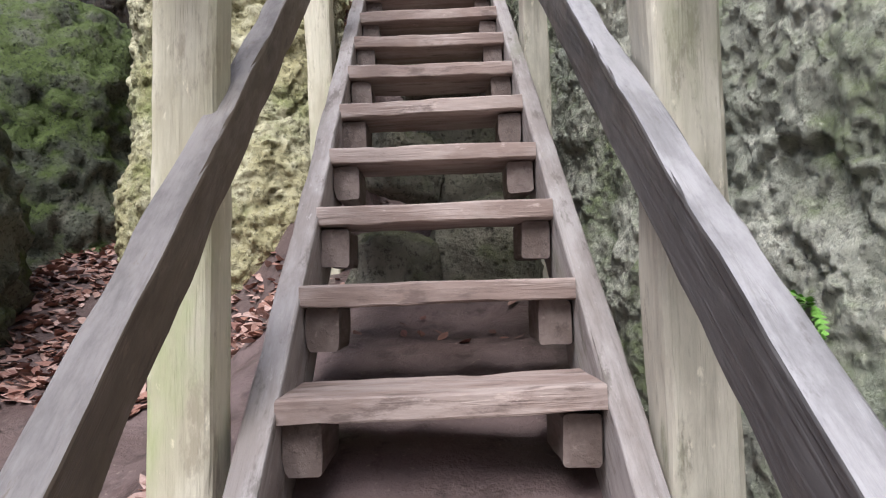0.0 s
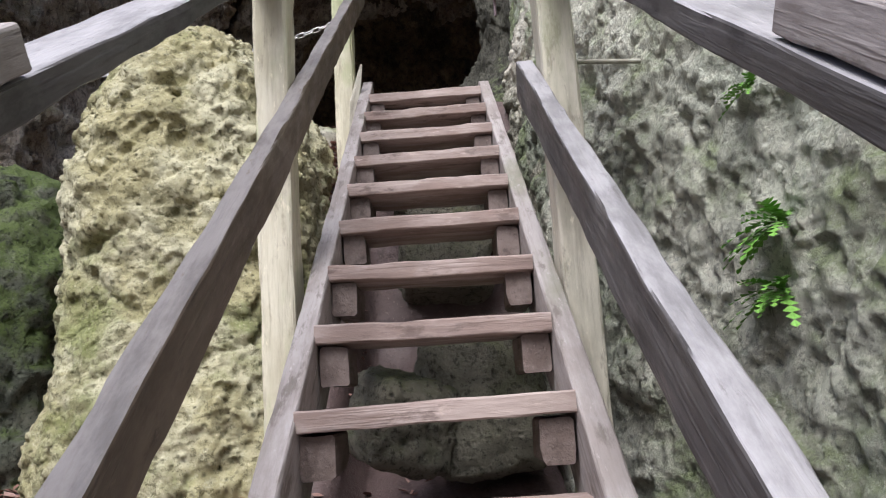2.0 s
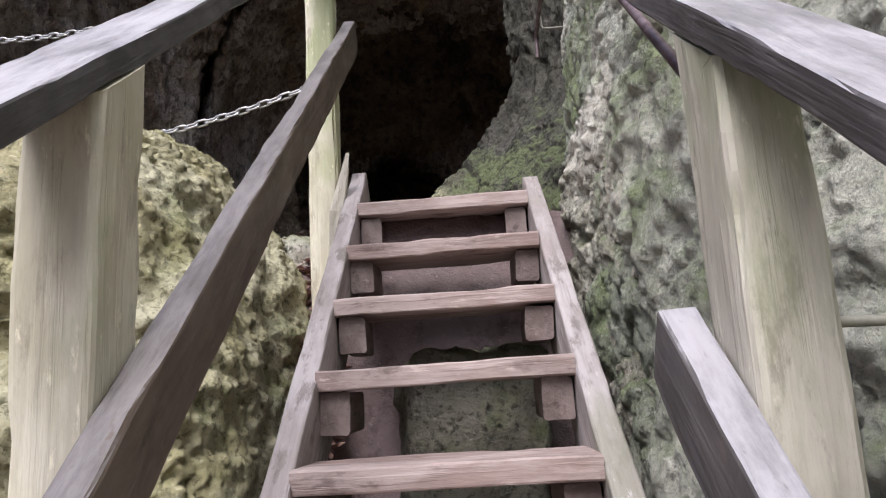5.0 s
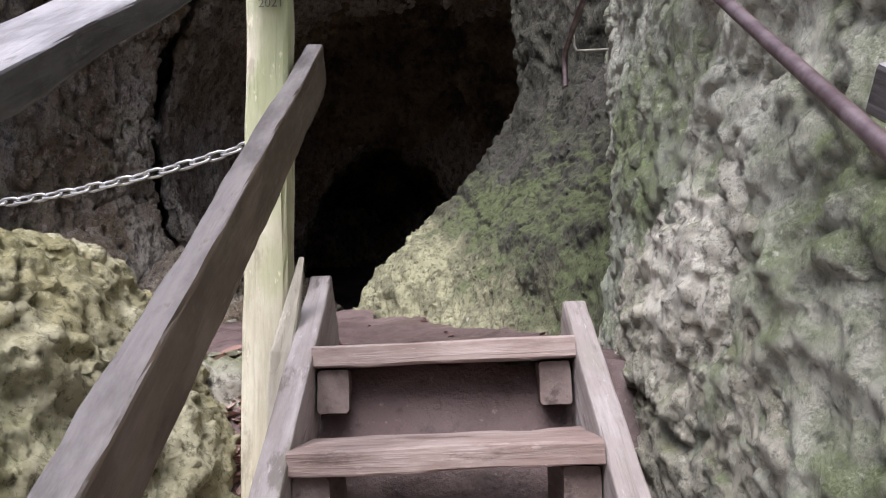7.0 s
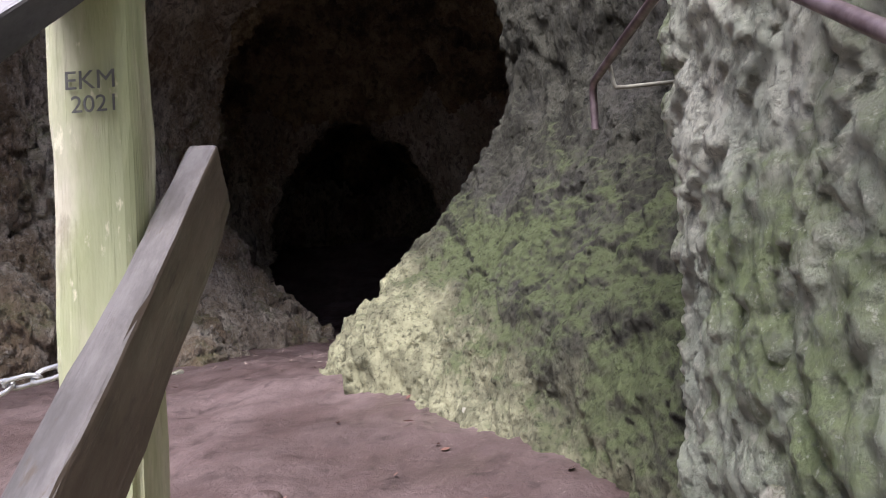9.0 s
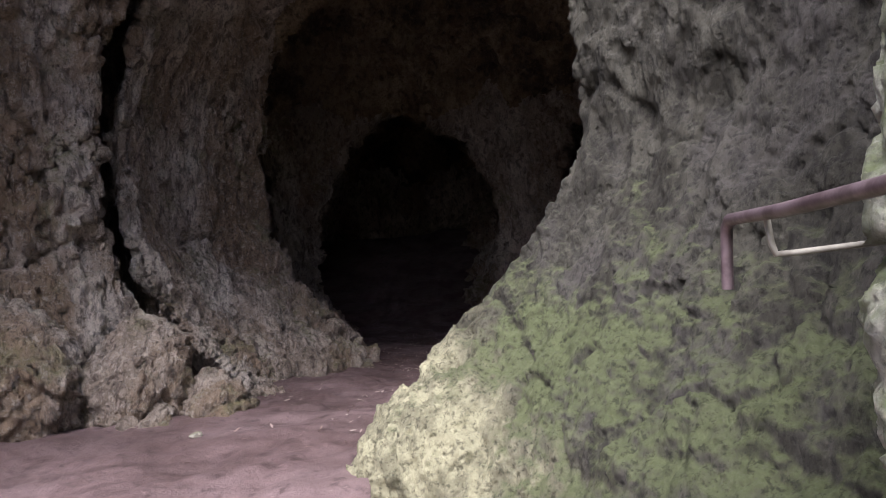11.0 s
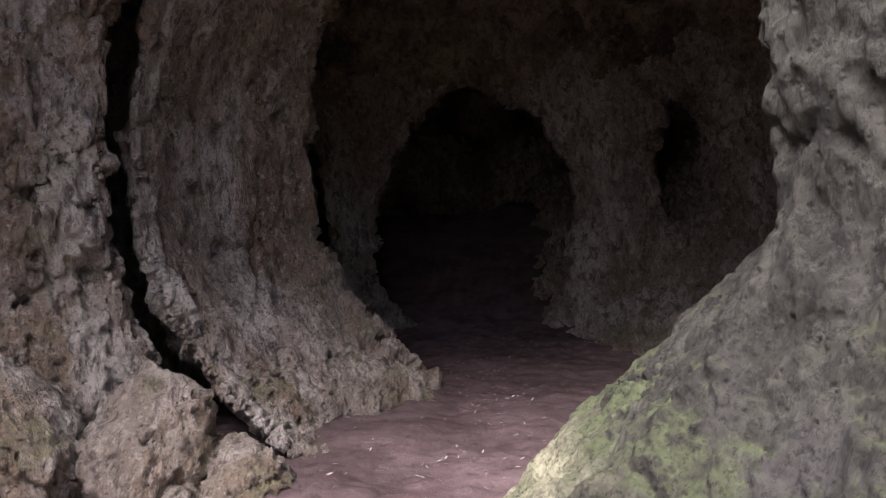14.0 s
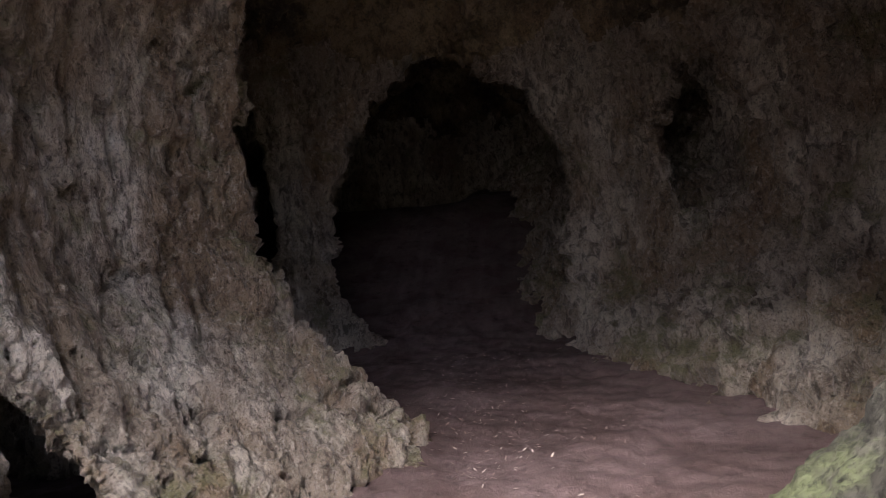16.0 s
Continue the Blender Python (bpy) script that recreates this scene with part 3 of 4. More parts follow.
def cave_relief():
    def broad(x, y, z):
        a = np.arctan2(z - 6.3, x + 0.5)
        flutes = 0.10 * ridged(y * 1.0 + 0.5 * np.sin(a * 2), a * 0.6, 0 * y, 1.1, 2, 61)
        calm = 1 - 0.8 * np.exp(-((y - 10.4) / 0.5) ** 2) * ramp_np(-x, 0.6, 1.2)
        return (0.16 * fbm(x, y, z, 0.9, 3, 71) + flutes - 0.05) * calm

    def blocky(x, y, z):
        a = np.arctan2(z - 6.3, x + 0.5)
        wx, wy, wz = (k + 0.15 * grad_noise(x * 2.5, y * 2.5, z * 2.5, 90 + i) for i, k in enumerate((x, y, z)))
        knob = 0.16 * facets(wx, wy * 1.5, wz * 0.6, 1.9, 93) + 0.08 * facets(wx, wy * 1.3, wz * 0.7, 4.3, 94) + 0.04 * (pits_noise(wx, wy * 1.3, wz * 0.7, 4.5, 94) - 0.5)
        crack = np.abs(grad_noise(wx * 1.1, wy * 1.4, wz * 0.9, 95))
        calm = 1 - 0.75 * np.exp(-((y - 11.4) / 1.3) ** 2) * ramp_np(-x, 0.6, 1.2)
        return calm * knob + 0.06 * ridged(y * 1.0 + 0.3 * np.sin(a * 3), a * 1.5, 0 * y, 3.0, 2, 81) - 0.10 * ramp_np(0.03 - crack, 0, 0.03)

    def crumbly(x, y, z):
        hole = ramp_np(0.42 - pits_noise(x, y, z, 4.5, 83), 0, 0.25) * ramp_np(fbm(x, y, z, 1.5, 2, 84), 0.0, 0.25)
        lump = 0.03 * (pits_noise(x, y, z * 0.7, 8.0, 85) - 0.5) + 0.035 * facets(x, y, z * 0.6, 9.0, 86)
        calm = 1 - 0.6 * np.exp(-((y - 11.4) / 1.3) ** 2) * ramp_np(-x, 0.6, 1.2)
        return calm * (0.125 * fbm(x * 1.2, y * 1.3, z * 0.5, 5.0, 3, 82, 0.65) + lump) - 0.03 * hole
    return broad, blocky, crumbly


v, q = surface(cave_field, (-6.5, 4.8, 3.0), (4.2, 23.4, 10.6), 0.038, cave_relief())
mid = v[q].mean(1)


def buttress_fade(x, y, z):
    return ramp_np(y, 8.6, 8.9) * (1 - ramp_np(y, 13.1, 13.4)) * ramp_np(x, -4.9, -4.6) * (1 - ramp_np(x, -0.5, -0.2)) * (1 - ramp_np(z, 8.3, 8.6))


def buttress_relief(x, y, z):
    wx, wy, wz = (k + 0.05 * grad_noise(x * 6, y * 6, z * 4, 140 + i) for i, k in enumerate((x, y, z)))
    streak = 0.030 * facets(wx, wy, wz * 0.3, 7.0, 143) + 0.018 * facets(wx, wy, wz * 0.45, 15.0, 144)
    lumps = (1 - ramp_np(z, 4.9, 5.7)) * (0.025 * (0.5 - pits_noise(wx, wy, wz, 12.0, 146)) + 0.02 * facets(wx, wy, wz, 12.0, 147))
    return buttress_fade(x, y, z) * (streak + lumps + 0.016 * fbm(wx, wy, wz * 0.5, 16.0, 2, 145, 0.6))


v, q = refine(v, q, buttress_fade(*mid.T) > 0, buttress_relief)
mid = v[q].mean(1)
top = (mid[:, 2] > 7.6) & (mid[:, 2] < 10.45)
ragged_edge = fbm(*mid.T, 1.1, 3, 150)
# the high back of the vault takes the darker, blotched rock colour
back_vault = top & (mid[:, 1] > 12.4 + 1.2 * ragged_edge) & (mid[:, 2] > 7.9 + 0.9 * ragged_edge)
ob = tagged(new("cave_wall", mesh_from("cave_wall", *subset(v, q, ~top), MAT_CAVE)), "dark brown fluted limestone cave wall with round tunnel", "cave wall", kind="structure")
ob = tagged(new("cave_ceiling", mesh_from("cave_ceiling", *subset(v, q, back_vault), MAT_CAVE_TOP)), "dark brown blotched limestone cave ceiling", "cave ceiling", kind="structure")
ob = tagged(new("cave_ceiling", mesh_from("cave_ceiling", *subset(v, q, top & ~back_vault), MAT_CAVE)), "brown rough limestone vault at the cave mouth", "cave ceiling", kind="structure")
def wall_fade(x, y, z):
    return ramp_np(y, 0.9, 1.2) * (1 - ramp_np(x, 1.25, 1.4)) * (1 - ramp_np(z, 6.2, 6.6)) * ramp_np(z - nosing(y), -1.3, -1.0) * (1 - ramp_np(z - nosing(y), 1.9, 2.2))


v, q = surface(wall_field, (0.2, -2.0, -0.6), (1.75, 6.5, 7.6), 0.022, rugged(0.38, 0.5, 5, 0.05))
v, q = refine(v, q, wall_fade(*v[q].mean(1).T) > 0, crags(160, wall_fade))
tagged(new("rock_wall_east", mesh_from("rock_wall", v, q, MAT_WALL)), "rugged grey-green limestone rock wall beside the stairs", "rock wall", kind="structure")
def outcrop_fade(x, y, z):
    return (1 - ramp_np(x, 1.3, 1.5)) * (1 - ramp_np(z, 6.9, 7.2)) * (1 - ramp_np(y, 9.2, 9.5))


# the top above 8.6 is unseen, added to block light over the outcrop
v, q = surface(outcrop_field, (-1.0, 5.6, 3.5), (2.1, 10.1, 10.5), 0.028, rugged(0.6, 0.5, 15, tall=0.45))
v, q = refine(v, q, outcrop_fade(*v[q].mean(1).T) > 0, crags(170, outcrop_fade, 0.5))
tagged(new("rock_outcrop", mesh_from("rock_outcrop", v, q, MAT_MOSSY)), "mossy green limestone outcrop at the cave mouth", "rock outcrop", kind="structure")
v, q = surface(lambda x, y, z: ellipsoid(x, y, z, (0.845, 4.65, 3.35), (0.40, 0.95, 1.0), 2.6), (0.2, 3.4, 2.0), (1.5, 5.9, 4.6), 0.02, rugged(0.4, 0.4, 45, 0.05))
v, q = refine(v, q, v[q].mean(1)[:, 0] < 1.2, crags(180, lambda x, y, z: 1 - ramp_np(x, 1.0, 1.2)))
tagged(new("rock_ledge", mesh_from("rock_ledge", v, q, MAT_LEDGE)), "pale cream limestone ledge at the foot of the rock wall", "rock")
v, q = surface(boulder_field, (-2.2, 3.2, 0.9), (-0.2, 6.1, 4.6), 0.02, rugged(0.5, 0.6, 25))
v, q = refine(v, q, v[q].mean(1)[:, 2] > 1.2, crags(190, lambda x, y, z: ramp_np(z, 1.2, 1.5)))
tagged(new("boulder", mesh_from("boulder", v, q, MAT_BOULDER)), "large yellowish limestone boulder with pits and moss", "boulder")
v, q = surface(cliff_field, (-5.0, 1.2, -0.4), (-1.6, 7.8, 4.4), 0.05, rugged(1.0, 0.8, 35))
tagged(new("mossy_rock", mesh_from("mossy_rock", v, q, MAT_CLIFF)), "dark rock face overgrown with green moss", "rock")


# ---- things ----
def part(name, data, parent, label="", m=None):
    ob = new(name, data)
    ob.parent = parent
    if m is not None:
        ob.matrix_local = m
    if label:
        ob["label"] = label
    return ob


def thing(name, label, category, group="", m=None):
    ob = tagged(new(name), label, category, group)
    ob.empty_display_size = 0.1
    if m is not None:
        ob.matrix_world = m
    return ob


def beam(name, length, width, height, mat, seed=0, wear=0.004, segs=None, bow=0.0):
    """A sawn beam along local x with worn rounded edges: width along y, height along z, centred."""
    segs = segs or max(6, int(length / 0.05))
    r = min(width, height) * 0.10
    ring = []
    for sx, sy, a0 in ((1, 1, 0), (-1, 1, 90), (-1, -1, 180), (1, -1, 270)):
        for a in (0, 45, 90):
            t = radians(a0 + a)
            ring.append((sx * (width / 2 - r) + r * math.cos(t), sy * (height / 2 - r) + r * math.sin(t)))
    full = []
    for i, p in enumerate(ring):
        full.append(p)
        if i % 3 == 2:
            o = ring[(i + 1) % 12]
            full += [(p[0] + (o[0] - p[0]) * k / 3, p[1] + (o[1] - p[1]) * k / 3) for k in (1, 2)]
    n = len(full)
    xs = np.linspace(-length / 2, length / 2, segs + 1)
    co = np.array([(x, a, b) for x in xs for a, b in full])
    s = seed * 9.7
    chip = np.clip(fbm(co[:, 0] + s, co[:, 1] * 2, co[:, 2] * 2 + s, 7, 2, 5), 0, 1)
    corner = (np.abs(co[:, 1]) / (width / 2)) * (np.abs(co[:, 2]) / (height / 2))
    shrink = 1 - 0.25 * chip * ramp_np(corner, 0.75, 1.0) * wear / 0.004
    co[:, 1:] *= shrink[:, None]
    co[:, 1] += wear * 1.5 * fbm(co[:, 0] + s, co[:, 1] * 3 + s, co[:, 2] * 3, 3.0, 3, 1) + bow * np.sin(co[:, 0] * 2.1 + s)
    co[:, 2] += wear * 1.5 * fbm(co[:, 0] - s, co[:, 1] * 3, co[:, 2] * 3 + s, 3.0, 3, 2) + bow * np.sin(co[:, 0] * 1.7 + 2 * s)
    faces = [(a * n + i, a * n + (i + 1) % n, (a + 1) * n + (i + 1) % n, (a + 1) * n + i) for a in range(segs) for i in range(n)]
    faces += [tuple(range(n))[::-1], tuple(segs * n + i for i in range(n))]
    me = bpy.data.meshes.new(name)
    me.from_pydata(co.tolist(), [], faces)
    me.materials.append(mat)
    return me


def tube(name, points, radius, mat, sides=10):
    """A round bar along points, smoothed."""
    cu = bpy.data.curves.new(name, "CURVE")
    cu.dimensions, cu.bevel_depth, cu.bevel_resolution, cu.use_fill_caps = "3D", radius, 3, True
    sp = cu.splines.new("POLY")
    sp.points.add(len(points) - 1)
    for p, c in zip(sp.points, points):
        p.co = (*c, 1)
    tmp = bpy.data.objects.new("tmp", cu)
    me = bpy.data.meshes.new_from_object(tmp)
    bpy.data.objects.remove(tmp)
    me.name = name
    me.materials.clear()
    me.materials.append(mat)
    for p in me.polygons:
        p.use_smooth = True
    return me


# stairs
STEP_Y, STEP_Z, TOP_Y, TOP_Z, COUNT = 0.2744, 0.2122, 4.69, 3.848, 19
SLOPE = math.degrees(math.atan2(STEP_Z, STEP_Y))


def along(x, y0, y1, lift):
    """Pose and length of a beam parallel to the stairs, its centre line lift above the nosings."""
    length = math.hypot(y1 - y0, (y1 - y0) * 0.7733)
    ym = (y0 + y1) / 2
    return pose(x, ym, float(nosing(ym)) + lift) @ pose(0, 0, 0, 0, 0, 90) @ pose(0, 0, 0, 0, -SLOPE, 0), length


stairs = thing("wooden_stairs", "steep weathered open-riser wooden stairs up to the cave", "stairs", m=pose(0, 0.1, 0))
base = stairs.matrix_world.inverted()
rng = random.Random(4)
for side, x, y1 in ((-1, -0.357, 5.06), (1, 0.333, 4.92)):
    m, length = along(x, -0.25, y1, -0.175)
    part("stringer", beam("stringer", length, 0.062, 0.24, MAT_STRINGER, 3 + side, 0.002), stairs, m=base @ m)
tread_meshes = [beam("tread", 0.632, 0.275, 0.052, MAT_TREAD, 20 + i, 0.004, 16) for i in range(5)]
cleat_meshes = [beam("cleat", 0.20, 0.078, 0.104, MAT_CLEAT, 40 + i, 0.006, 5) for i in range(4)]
for k in range(COUNT):
    y, z = TOP_Y - k * STEP_Y, TOP_Z - k * STEP_Z
    m = pose(-0.013, y + 0.1375, z - 0.026, rng.uniform(-0.8, 0.8), rng.uniform(-0.7, 0.7), rng.uniform(-0.6, 0.6) + 180 * (k % 2))
    part("tread", tread_meshes[k % 5], stairs, m=base @ m)
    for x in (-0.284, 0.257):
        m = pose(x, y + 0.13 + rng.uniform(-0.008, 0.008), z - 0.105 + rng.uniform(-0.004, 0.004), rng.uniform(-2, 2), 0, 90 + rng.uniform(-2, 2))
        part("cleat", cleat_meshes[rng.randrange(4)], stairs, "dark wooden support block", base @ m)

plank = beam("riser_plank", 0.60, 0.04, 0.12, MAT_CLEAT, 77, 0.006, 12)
tagged(new("retaining_plank", plank), "damp brown plank holding back earth under the stairs", "plank").matrix_world = pose(-0.015, 4.885, 3.575, 4)


# railings
def post(parent, x, y, bottom, top_z, width, depth, mat, seed, lean=0.0, label="", bow=0.004, cut=True):
    h = top_z - bottom
    m = pose(x, y, (top_z + bottom) / 2, 0, lean, 0) @ pose(0, 0, 0, 0, -90, 0)
    me = beam("post", h, width, depth, mat, seed, 0.006, bow=bow)
    if cut:
        for w in me.vertices:
            if w.co.x > h / 2 - 0.02:
                w.co.x -= 0.7733 * w.co.z
    return part("post", me, parent, label, parent.matrix_world.inverted() @ m @ pose(0, 0, 0, 90, 0, 0))


def rail(parent, name, x, y0, y1, lift, width, height, seed, mat=MAT_RAIL, dip=0.0, taper=0.0):
    m, length = along(x, y0, y1, lift)
    m = m @ pose(0, 0, 0, 0, dip, 0)
    me = beam(name, length, width, height, mat, seed, 0.004, bow=0.0015)
    for w in me.vertices:
        w.co.z *= 1 + taper * w.co.x / (length / 2)
    return part(name, me, parent, m=parent.matrix_world.inverted() @ m)


left_rail = thing("stair_railing", "weathered wooden railing with pale square posts beside the boulder", "railing", "stair railings", pose(-0.45, 0.5, 0))
post(left_rail, -0.476, 1.36, 0.2, 2.315, 0.118, 0.125, MAT_POST, 1, 1.8, label="pale algae-stained post")
post(left_rail, -0.470, 3.045, 1.4, 3.615, 0.108, 0.135, MAT_POST, 2, label="pale algae-stained post")
p3 = post(left_rail, -0.486, 4.91, 3.0, 5.2, 0.115, 0.115, MAT_POST, 3, label="pale post with pencilled writing", cut=False)
stub = beam("stub", 1.17, 0.075, 0.06, MAT_POST_GREY, 8, 0.012, 24)
for w in stub.vertices:
    k = max(0.0, (w.co.x - 0.34) / 0.245)
    w.co.y = w.co.y * (1 - 0.85 * k) + 0.03 * k
    w.co.z = w.co.z * (1 - 0.8 * k) - 0.02 * k
part("stub", stub, left_rail, "splintered pale wooden stub", left_rail.matrix_world.inverted() @ pose(-0.445, 4.805, 3.50, 3, 5, 0) @ pose(0, 0, 0, 0, -90, 0))
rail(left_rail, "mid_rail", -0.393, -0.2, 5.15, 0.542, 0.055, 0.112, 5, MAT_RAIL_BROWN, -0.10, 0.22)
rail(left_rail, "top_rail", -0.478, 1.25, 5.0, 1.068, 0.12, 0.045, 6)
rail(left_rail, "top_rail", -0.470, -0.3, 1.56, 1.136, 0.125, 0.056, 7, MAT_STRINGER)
right_rail = thing("stair_railing", "weathered wooden railing with grey posts beside the rock wall", "railing", "stair railings", pose(0.45, 0.5, 0))
post(right_rail, 0.438, 1.325, 0.2, 2.285, 0.13, 0.14, MAT_POST_GREY, 11, 0.8, label="pale grey weathered post")
post(right_rail, 0.424, 3.0, 1.5, 3.58, 0.108, 0.14, MAT_POST_GREY, 12, label="pale grey weathered post")
part("wall_tie", tube("wall_tie", [(0.47, 3.06, 3.20), (0.72, 3.08, 3.195)], 0.008, MAT_ROD), right_rail, "short grey steel rod into the rock", right_rail.matrix_world.inverted())
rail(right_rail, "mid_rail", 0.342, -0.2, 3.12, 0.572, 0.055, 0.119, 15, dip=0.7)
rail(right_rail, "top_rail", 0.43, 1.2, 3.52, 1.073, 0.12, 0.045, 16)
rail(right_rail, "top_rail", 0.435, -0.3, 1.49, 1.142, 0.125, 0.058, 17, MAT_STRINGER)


# iron handrail and its bracket
iron = thing("iron_handrail", "rusty bent iron handrail bar along the rock wall", "handrail", m=pose(0.5, 3.2, 3.4))
inv = iron.matrix_world.inverted()
bar = [Vector(p) for p in ((0.49, 3.05, 3.38), (0.50, 3.6, 3.90), (0.535, 4.3, 4.54), (0.552, 4.95, 5.0), (0.555, 5.3, 5.13), (0.55, 5.7, 5.13), (0.56, 5.99, 5.14), (0.562, 6.02, 5.125), (0.562, 6.03, 5.08), (0.56, 6.035, 5.0))]
part("bar", tube("bar", bar, 0.0125, MAT_IRON), iron, m=inv)
part("bracket", tube("bracket", [(0.86, 5.84, 5.08), (0.60, 5.806, 5.062), (0.572, 5.802, 5.062), (0.566, 5.803, 5.08), (0.566, 5.82, 5.14)], 0.006, MAT_ROD), iron, "thin grey lichened steel rod", inv)


# chains
def link_mesh():
    pts = []
    for i in range(24):
        a = 2 * math.pi * i / 24
        pts.append((0.021 * math.copysign(min(abs(math.cos(a)) * 1.0, 1), math.cos(a)) + math.copysign(0.011, math.cos(a)), 0.0125 * math.sin(a), 0))
    cu = bpy.data.curves.new("link", "CURVE")
    cu.dimensions, cu.bevel_depth, cu.bevel_resolution = "3D", 0.0042, 2
    sp = cu.splines.new("POLY")
    sp.points.add(len(pts) - 1)
    for p, c in zip(sp.points, pts):
        p.co = (*c, 1)
    sp.use_cyclic_u = True
    tmp = bpy.data.objects.new("tmp", cu)
    me = bpy.data.meshes.new_from_object(tmp)
    bpy.data.objects.remove(tmp)
    me.materials.clear()
    me.materials.append(MAT_CHAIN)
    for p in me.polygons:
        p.use_smooth = True
    return me


LINK = link_mesh()


def chain(a, b, sag):
    a, b = Vector(a), Vector(b)
    th = thing("chain", "galvanised steel link chain hung from the post", "chain", "barrier chains", Matrix.Translation(a))
    f = lambda t: a.lerp(b, t) - Vector((0, 0, sag * 4 * t * (1 - t)))
    n = int((b - a).length * 1.03 / 0.052)
    for i in range(n):
        p, o = f(i / n), f((i + 1) / n)
        rot = (o - p).to_track_quat("X", "Z").to_matrix().to_4x4()
        m = Matrix.Translation((p + o) / 2) @ rot @ pose(0, 0, 0, 35 + 90 * (i % 2) + random.uniform(-8, 8))
        part("link", LINK, th, m=th.matrix_world.inverted() @ m)


chain((-0.535, 4.95, 4.44), (-3.3, 5.6, 4.72), 0.22)
chain((-0.525, 4.95, 5.02), (-3.3, 5.6, 5.30), 0.22)


# writing on the upper post
def writing(text, size, x, z):
    cu = bpy.data.curves.new("writing", "FONT")
    cu.body, cu.size, cu.extrude = text, size, 0.0004
    tmp = bpy.data.objects.new("tmp", cu)
    me = bpy.data.meshes.new_from_object(tmp)
    bpy.data.objects.remove(tmp)
    me.materials.clear()
    me.materials.append(MAT_INK)
    bpy.context.view_layer.update()
    part("writing", me, p3, "grey pencilled letters", p3.matrix_world.inverted() @ pose(x, 4.845, z, 90, 0, 0))


writing("EKM", 0.040, -0.512, 4.838)
writing("2021", 0.036, -0.503, 4.803)


# ---- stones ----
def stone(name, c, r, turn, mat, label, seed, step=0.025, power=7.0, rough=0.4, group=""):
    v, q = surface(lambda x, y, z: ellipsoid(x, y, z, (0, 0, 0), r, power), [-k * 1.25 - 0.06 for k in r], [k * 1.25 + 0.06 for k in r], step, rugged(rough, 0.5, seed))
    ob = new(name, mesh_from(name, v, q, mat))
    ob.matrix_world = pose(*c, *turn)
    return tagged(ob, label, "stone", group)


UNDER = "damp greenish stone block lying under the stairs"
stone("stone_block", (-0.2, 2.75, 1.50), (0.15, 0.16, 0.22), (5, 8, 20), MAT_STONE, UNDER, 101, group="stones under the stairs")
stone("stone_block", (0.16, 2.85, 1.52), (0.20, 0.16, 0.30), (-6, 0, -8), MAT_STONE, UNDER, 102, group="stones under the stairs")
stone("stone_block", (-0.15, 3.45, 2.08), (0.17, 0.15, 0.16), (10, 14, 30), MAT_STONE, UNDER, 103, group="stones under the stairs")
stone("stone_block", (0.14, 3.65, 2.12), (0.22, 0.2, 0.26), (0, -5, 6), MAT_STONE, UNDER, 104, group="stones under the stairs")
stone("stone_block", (0.05, 4.55, 2.95), (0.24, 0.2, 0.32), (-8, 4, 4), MAT_STONE, UNDER, 105, group="stones under the stairs")
stone("stone_block", (0.10, 5.02, 3.55), (0.22, 0.16, 0.24), (0, 5, -10), MAT_STONE, UNDER, 106, group="stones under the stairs")
stone("stone_block", (-0.66, 5.22, 3.70), (0.13, 0.16, 0.14), (4, 6, 25), MAT_LEDGE, "pale pinkish stone in the earth beside the stair top", 107)
CLOD = "reddish-brown clod of trodden earth on the path"
for cx, cy, cz, cr in ((-0.62, 6.35, 3.87, 0.09), (-0.50, 6.50, 3.885, 0.06), (-0.70, 6.52, 3.89, 0.05), (-0.56, 6.2, 3.86, 0.045)):
    stone("earth_clod", (cx, cy, cz), (cr, cr * 0.85, cr * 0.5), (0, 5, cx * 90), MAT_EARTH, CLOD, 120 + int(cy * 10), 0.014, 2.0, 0.25, "clods on the path")
for cx, cy, cz, cr in ((0.40, 6.82, 3.99, 0.035), (0.12, 7.05, 4.02, 0.028), (-1.80, 9.0, 4.19, 0.05), (-3.2, 9.1, 4.2, 0.05)):
    stone("pebble", (cx, cy, cz + 0.015), (cr, cr * 0.7, cr * 0.6), (0, 0, cx * 80), MAT_LEDGE, "small pale limestone pebble lying on the earth", 130 + int(cy * 10), 0.012, 2.2, 0.15, "pebbles")
RUBBLE = "brown crumbly fallen rock at the foot of the cave wall"
stone("fallen_rock", (-2.05, 9.95, 4.20), (0.30, 0.34, 0.36), (0, 14, 30), MAT_CAVE, RUBBLE, 111, 0.025, 2.0, 0.9, "rubble in the cave")
stone("fallen_rock", (-2.55, 9.85, 4.42), (0.42, 0.36, 0.52), (12, 10, 70), MAT_CAVE, RUBBLE, 112, 0.025, 2.0, 0.9, "rubble in the cave")
stone("fallen_rock", (-3.25, 9.45, 4.50), (0.50, 0.5, 0.62), (0, -8, 10), MAT_CAVE, RUBBLE, 113, 0.025, 2.0, 0.9, "rubble in the cave")
stone("fallen_rock", (-2.35, 9.55, 4.12), (0.22, 0.2, 0.16), (10, 0, 50), MAT_CAVE, RUBBLE, 114, 0.02, 1.9, 1.2, "rubble in the cave")


# ---- ferns on the rock ----
wall_ob = bpy.data.objects["rock_wall_east"]


def on_wall(y, z):
    """Where a level line from the stairs meets the rock wall."""
    hit, p, _, _ = wall_ob.ray_cast(Vector((0.4, y, z)), Vector((1, 0, 0)))
    return p.x if hit else 0.9

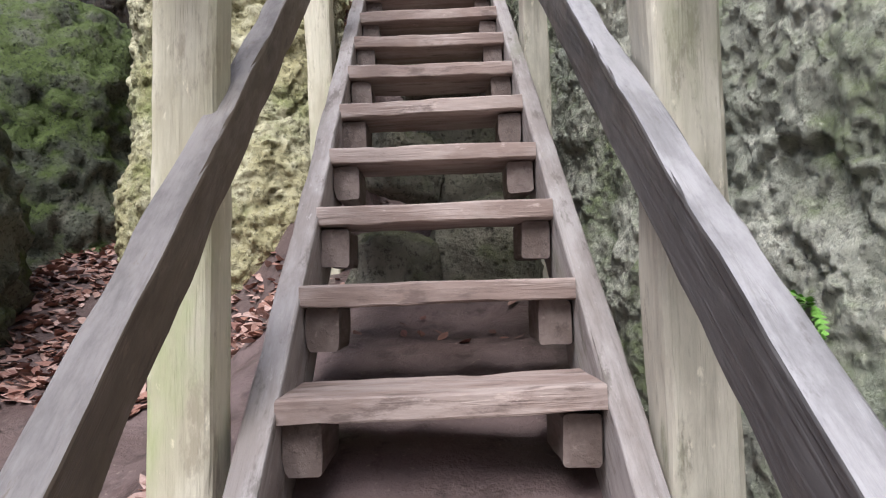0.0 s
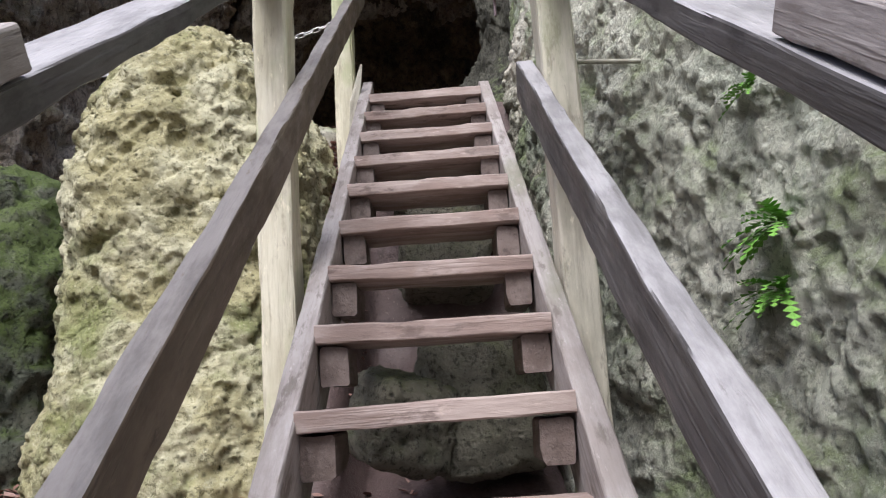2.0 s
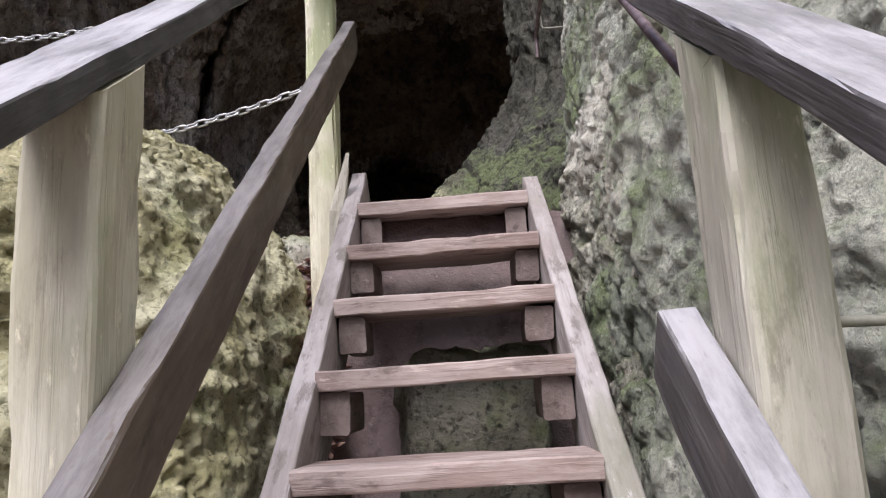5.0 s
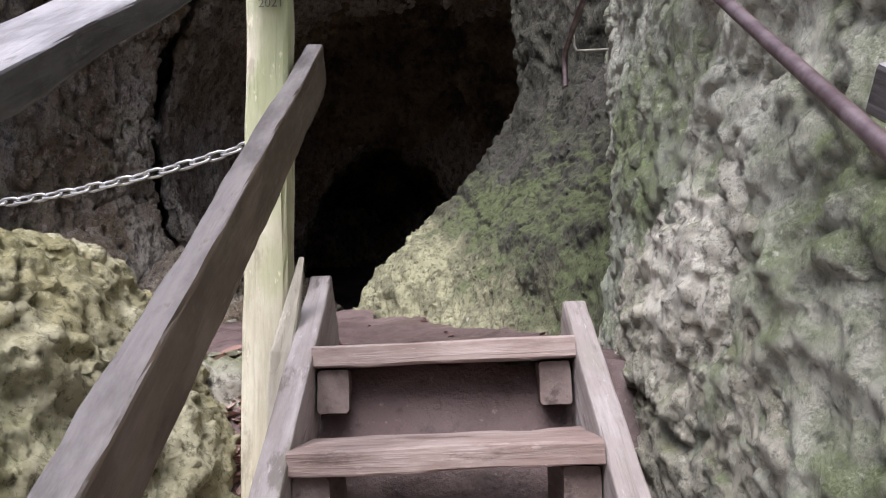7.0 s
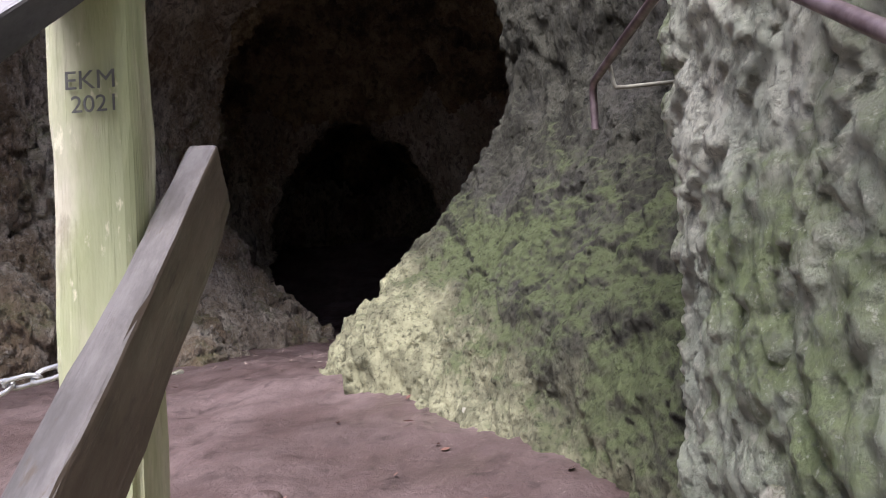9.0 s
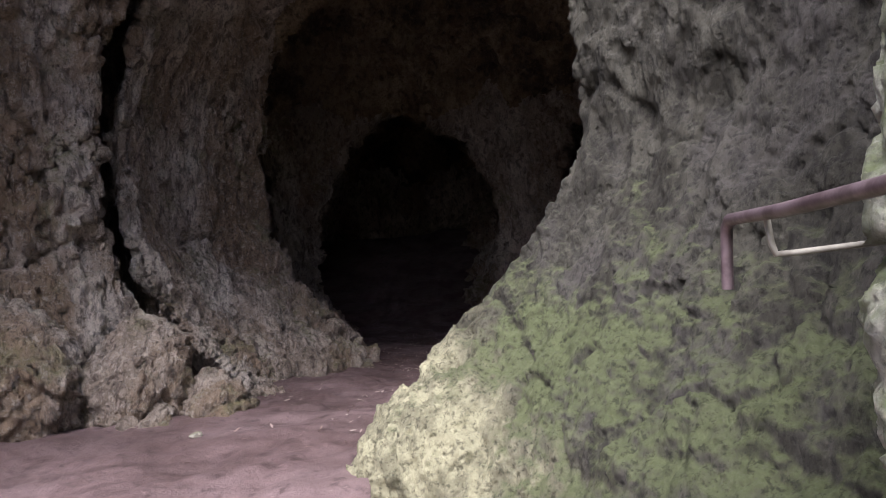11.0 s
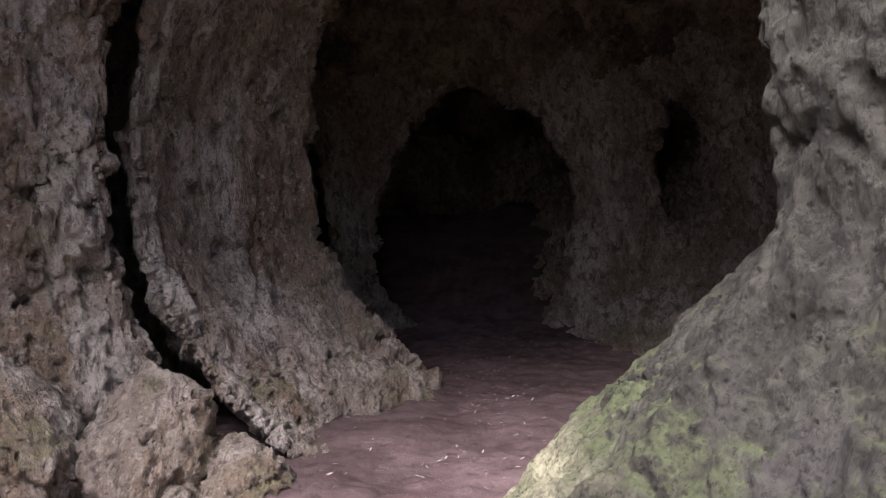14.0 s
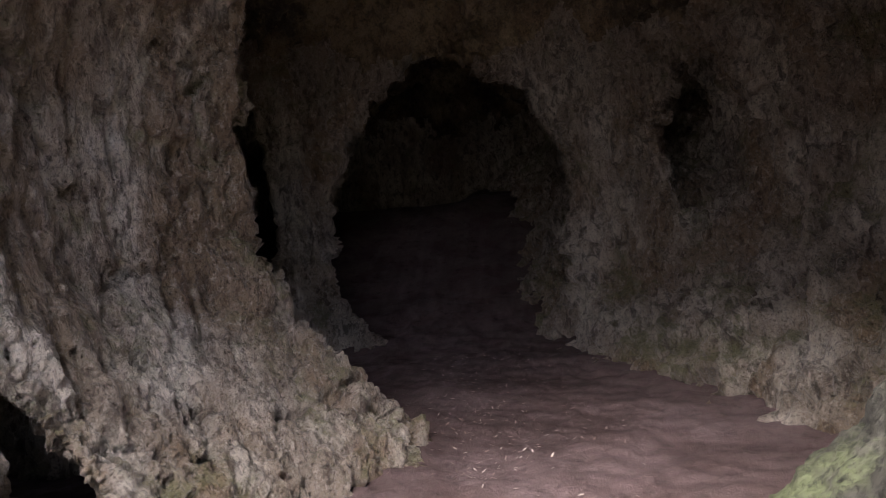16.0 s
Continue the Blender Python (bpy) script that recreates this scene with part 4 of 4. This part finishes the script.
def fern(c, n, length, seed):
    """Fronds that arch out from a crack in the rock, each with pairs of leaflets."""
    rg = random.Random(seed)
    bm = bmesh.new()
    for k in range(n):
        a = rg.uniform(-1.5, 1.5)
        up = rg.uniform(-0.35, 0.9)
        d = Vector((-math.cos(a) * 0.7 - 0.2, math.sin(a), up)).normalized()
        ln = length * rg.uniform(0.6, 1.1)
        side = d.cross(Vector((0, 0, 1))).normalized()
        p = [d * ln * t + Vector((0, 0, -0.45 * ln * t * t)) for t in (0, 0.15, 0.3, 0.45, 0.6, 0.75, 0.88, 1.0)]
        for i in range(len(p) - 1):
            w = ln * 0.13 * math.sin(math.pi * (0.12 + 0.85 * i / 7)) + 0.003
            for sgn in (-1, 1):
                tip = (p[i] + p[i + 1]) / 2 + side * sgn * w + d * w * 0.5 + Vector((0, 0, rg.uniform(-0.25, 0.15) * w))
                mid_a = p[i].lerp(tip, 0.55) - d * w * 0.10
                mid_b = p[i + 1].lerp(tip, 0.55) + d * w * 0.12
                vs = [bm.verts.new(q) for q in (p[i], mid_a, tip, mid_b, p[i + 1])]
                bm.faces.new(vs if sgn > 0 else vs[::-1])
    me = bpy.data.meshes.new("fronds")
    bm.to_mesh(me)
    bm.free()
    me.materials.append(MAT_FERN)
    th = thing("fern", "small bright green fern growing from the rock wall", "fern", "ferns on the rock wall", pose(*c))
    part("fronds", me, th)


for y, z, n, length in ((2.63, 2.90, 12, 0.10), (2.58, 2.52, 22, 0.15), (2.64, 2.36, 18, 0.14), (1.72, 1.42, 18, 0.14), (1.66, 1.20, 14, 0.12), (1.60, 0.98, 14, 0.12)):
    fern((min(on_wall(y, z), 0.86) + 0.005, y, z), n, length, int(z * 100))


# ---- litter ----
def litter(name, spots, size, mat, label, category, seed, curl=0.35, slim=0.6):
    rg = np.random.RandomState(seed)
    verts, faces = [], []
    for x, y, z in spots:
        ln = size * rg.uniform(0.6, 1.2)
        rot = Euler((rg.uniform(-0.6, 0.6), rg.uniform(-0.6, 0.6), rg.uniform(0, 6.28))).to_matrix()
        w, cu = ln * slim * rg.uniform(0.7, 1.1), curl * rg.uniform(-1, 1) * ln
        shape = ((-ln, 0, 0), (-ln * 0.45, w * 0.8, cu * 0.4), (ln * 0.2, w, cu * 0.6), (ln, 0, cu * 0.5), (ln * 0.2, -w, cu * 0.6), (-ln * 0.45, -w * 0.8, cu * 0.4), (0, 0, -abs(cu) * 0.2))
        n = len(verts)
        verts += [tuple(rot @ (Vector(p) * 0.5) + Vector((x, y, z + 0.012))) for p in shape]
        faces += [(n + i, n + (i + 1) % 6, n + 6) for i in range(6)]
    me = bpy.data.meshes.new(name)
    me.from_pydata(verts, [], faces)
    me.materials.append(mat)
    return tagged(new(name, me), label, category, kind="stuff")


def ground_spots(n, seed, xr, yr, keep=None):
    """Places on the ground's mesh."""
    rg = np.random.RandomState(seed)
    x, y = rg.uniform(*xr, n), rg.uniform(*yr, n)
    near = np.clip(1 - (np.hypot(x + 1, y - 8) - 10) / 20, 0, 1)
    z = ground_z(x, y) + near * (0.07 * fbm(x, y, 0 * x, 1.4, 3, 3) + 0.03 * fbm(x, y, 0 * x, 7.0, 3, 8, 0.6))
    ok = np.ones(n, bool) if keep is None else keep(x, y)
    return list(zip(x[ok], y[ok], z[ok]))


clump = lambda x, y: fbm(x, y, 0 * x, 1.1, 2, 77) > -0.12
litter("fallen_leaves", ground_spots(8500, 1, (-3.0, -0.62), (0.6, 5.6), clump), 0.085, MAT_LEAVES, "dry reddish-brown beech leaves scattered on the slope", "fallen leaves", 1)
litter("fallen_leaves", ground_spots(110, 2, (-0.5, 0.35), (2.2, 4.7)) + ground_spots(2200, 3, (-0.95, -0.37), (4.1, 5.15)) + ground_spots(250, 9, (-0.95, -0.40), (5.15, 6.2)) + ground_spots(9, 5, (-0.75, 0.2), (5.9, 6.5)) + ground_spots(14, 6, (-0.6, 0.8), (5.0, 7.4)), 0.05, MAT_LEAVES, "dry brown leaves lying under the stairs and before the cave", "fallen leaves", 2)
litter("floor_chips", ground_spots(420, 4, (-1.9, 0.9), (8.5, 15.8), lambda x, y: np.abs(x + 0.8) < 0.9) + ground_spots(220, 7, (-1.2, -0.4), (12, 15.6)) + ground_spots(120, 8, (-1.0, 0.3), (9.5, 13.5)), 0.045, MAT_CHIPS, "pale stone chips and straw bits on the cave floor", "floor debris", 3, 0.1, 0.25)
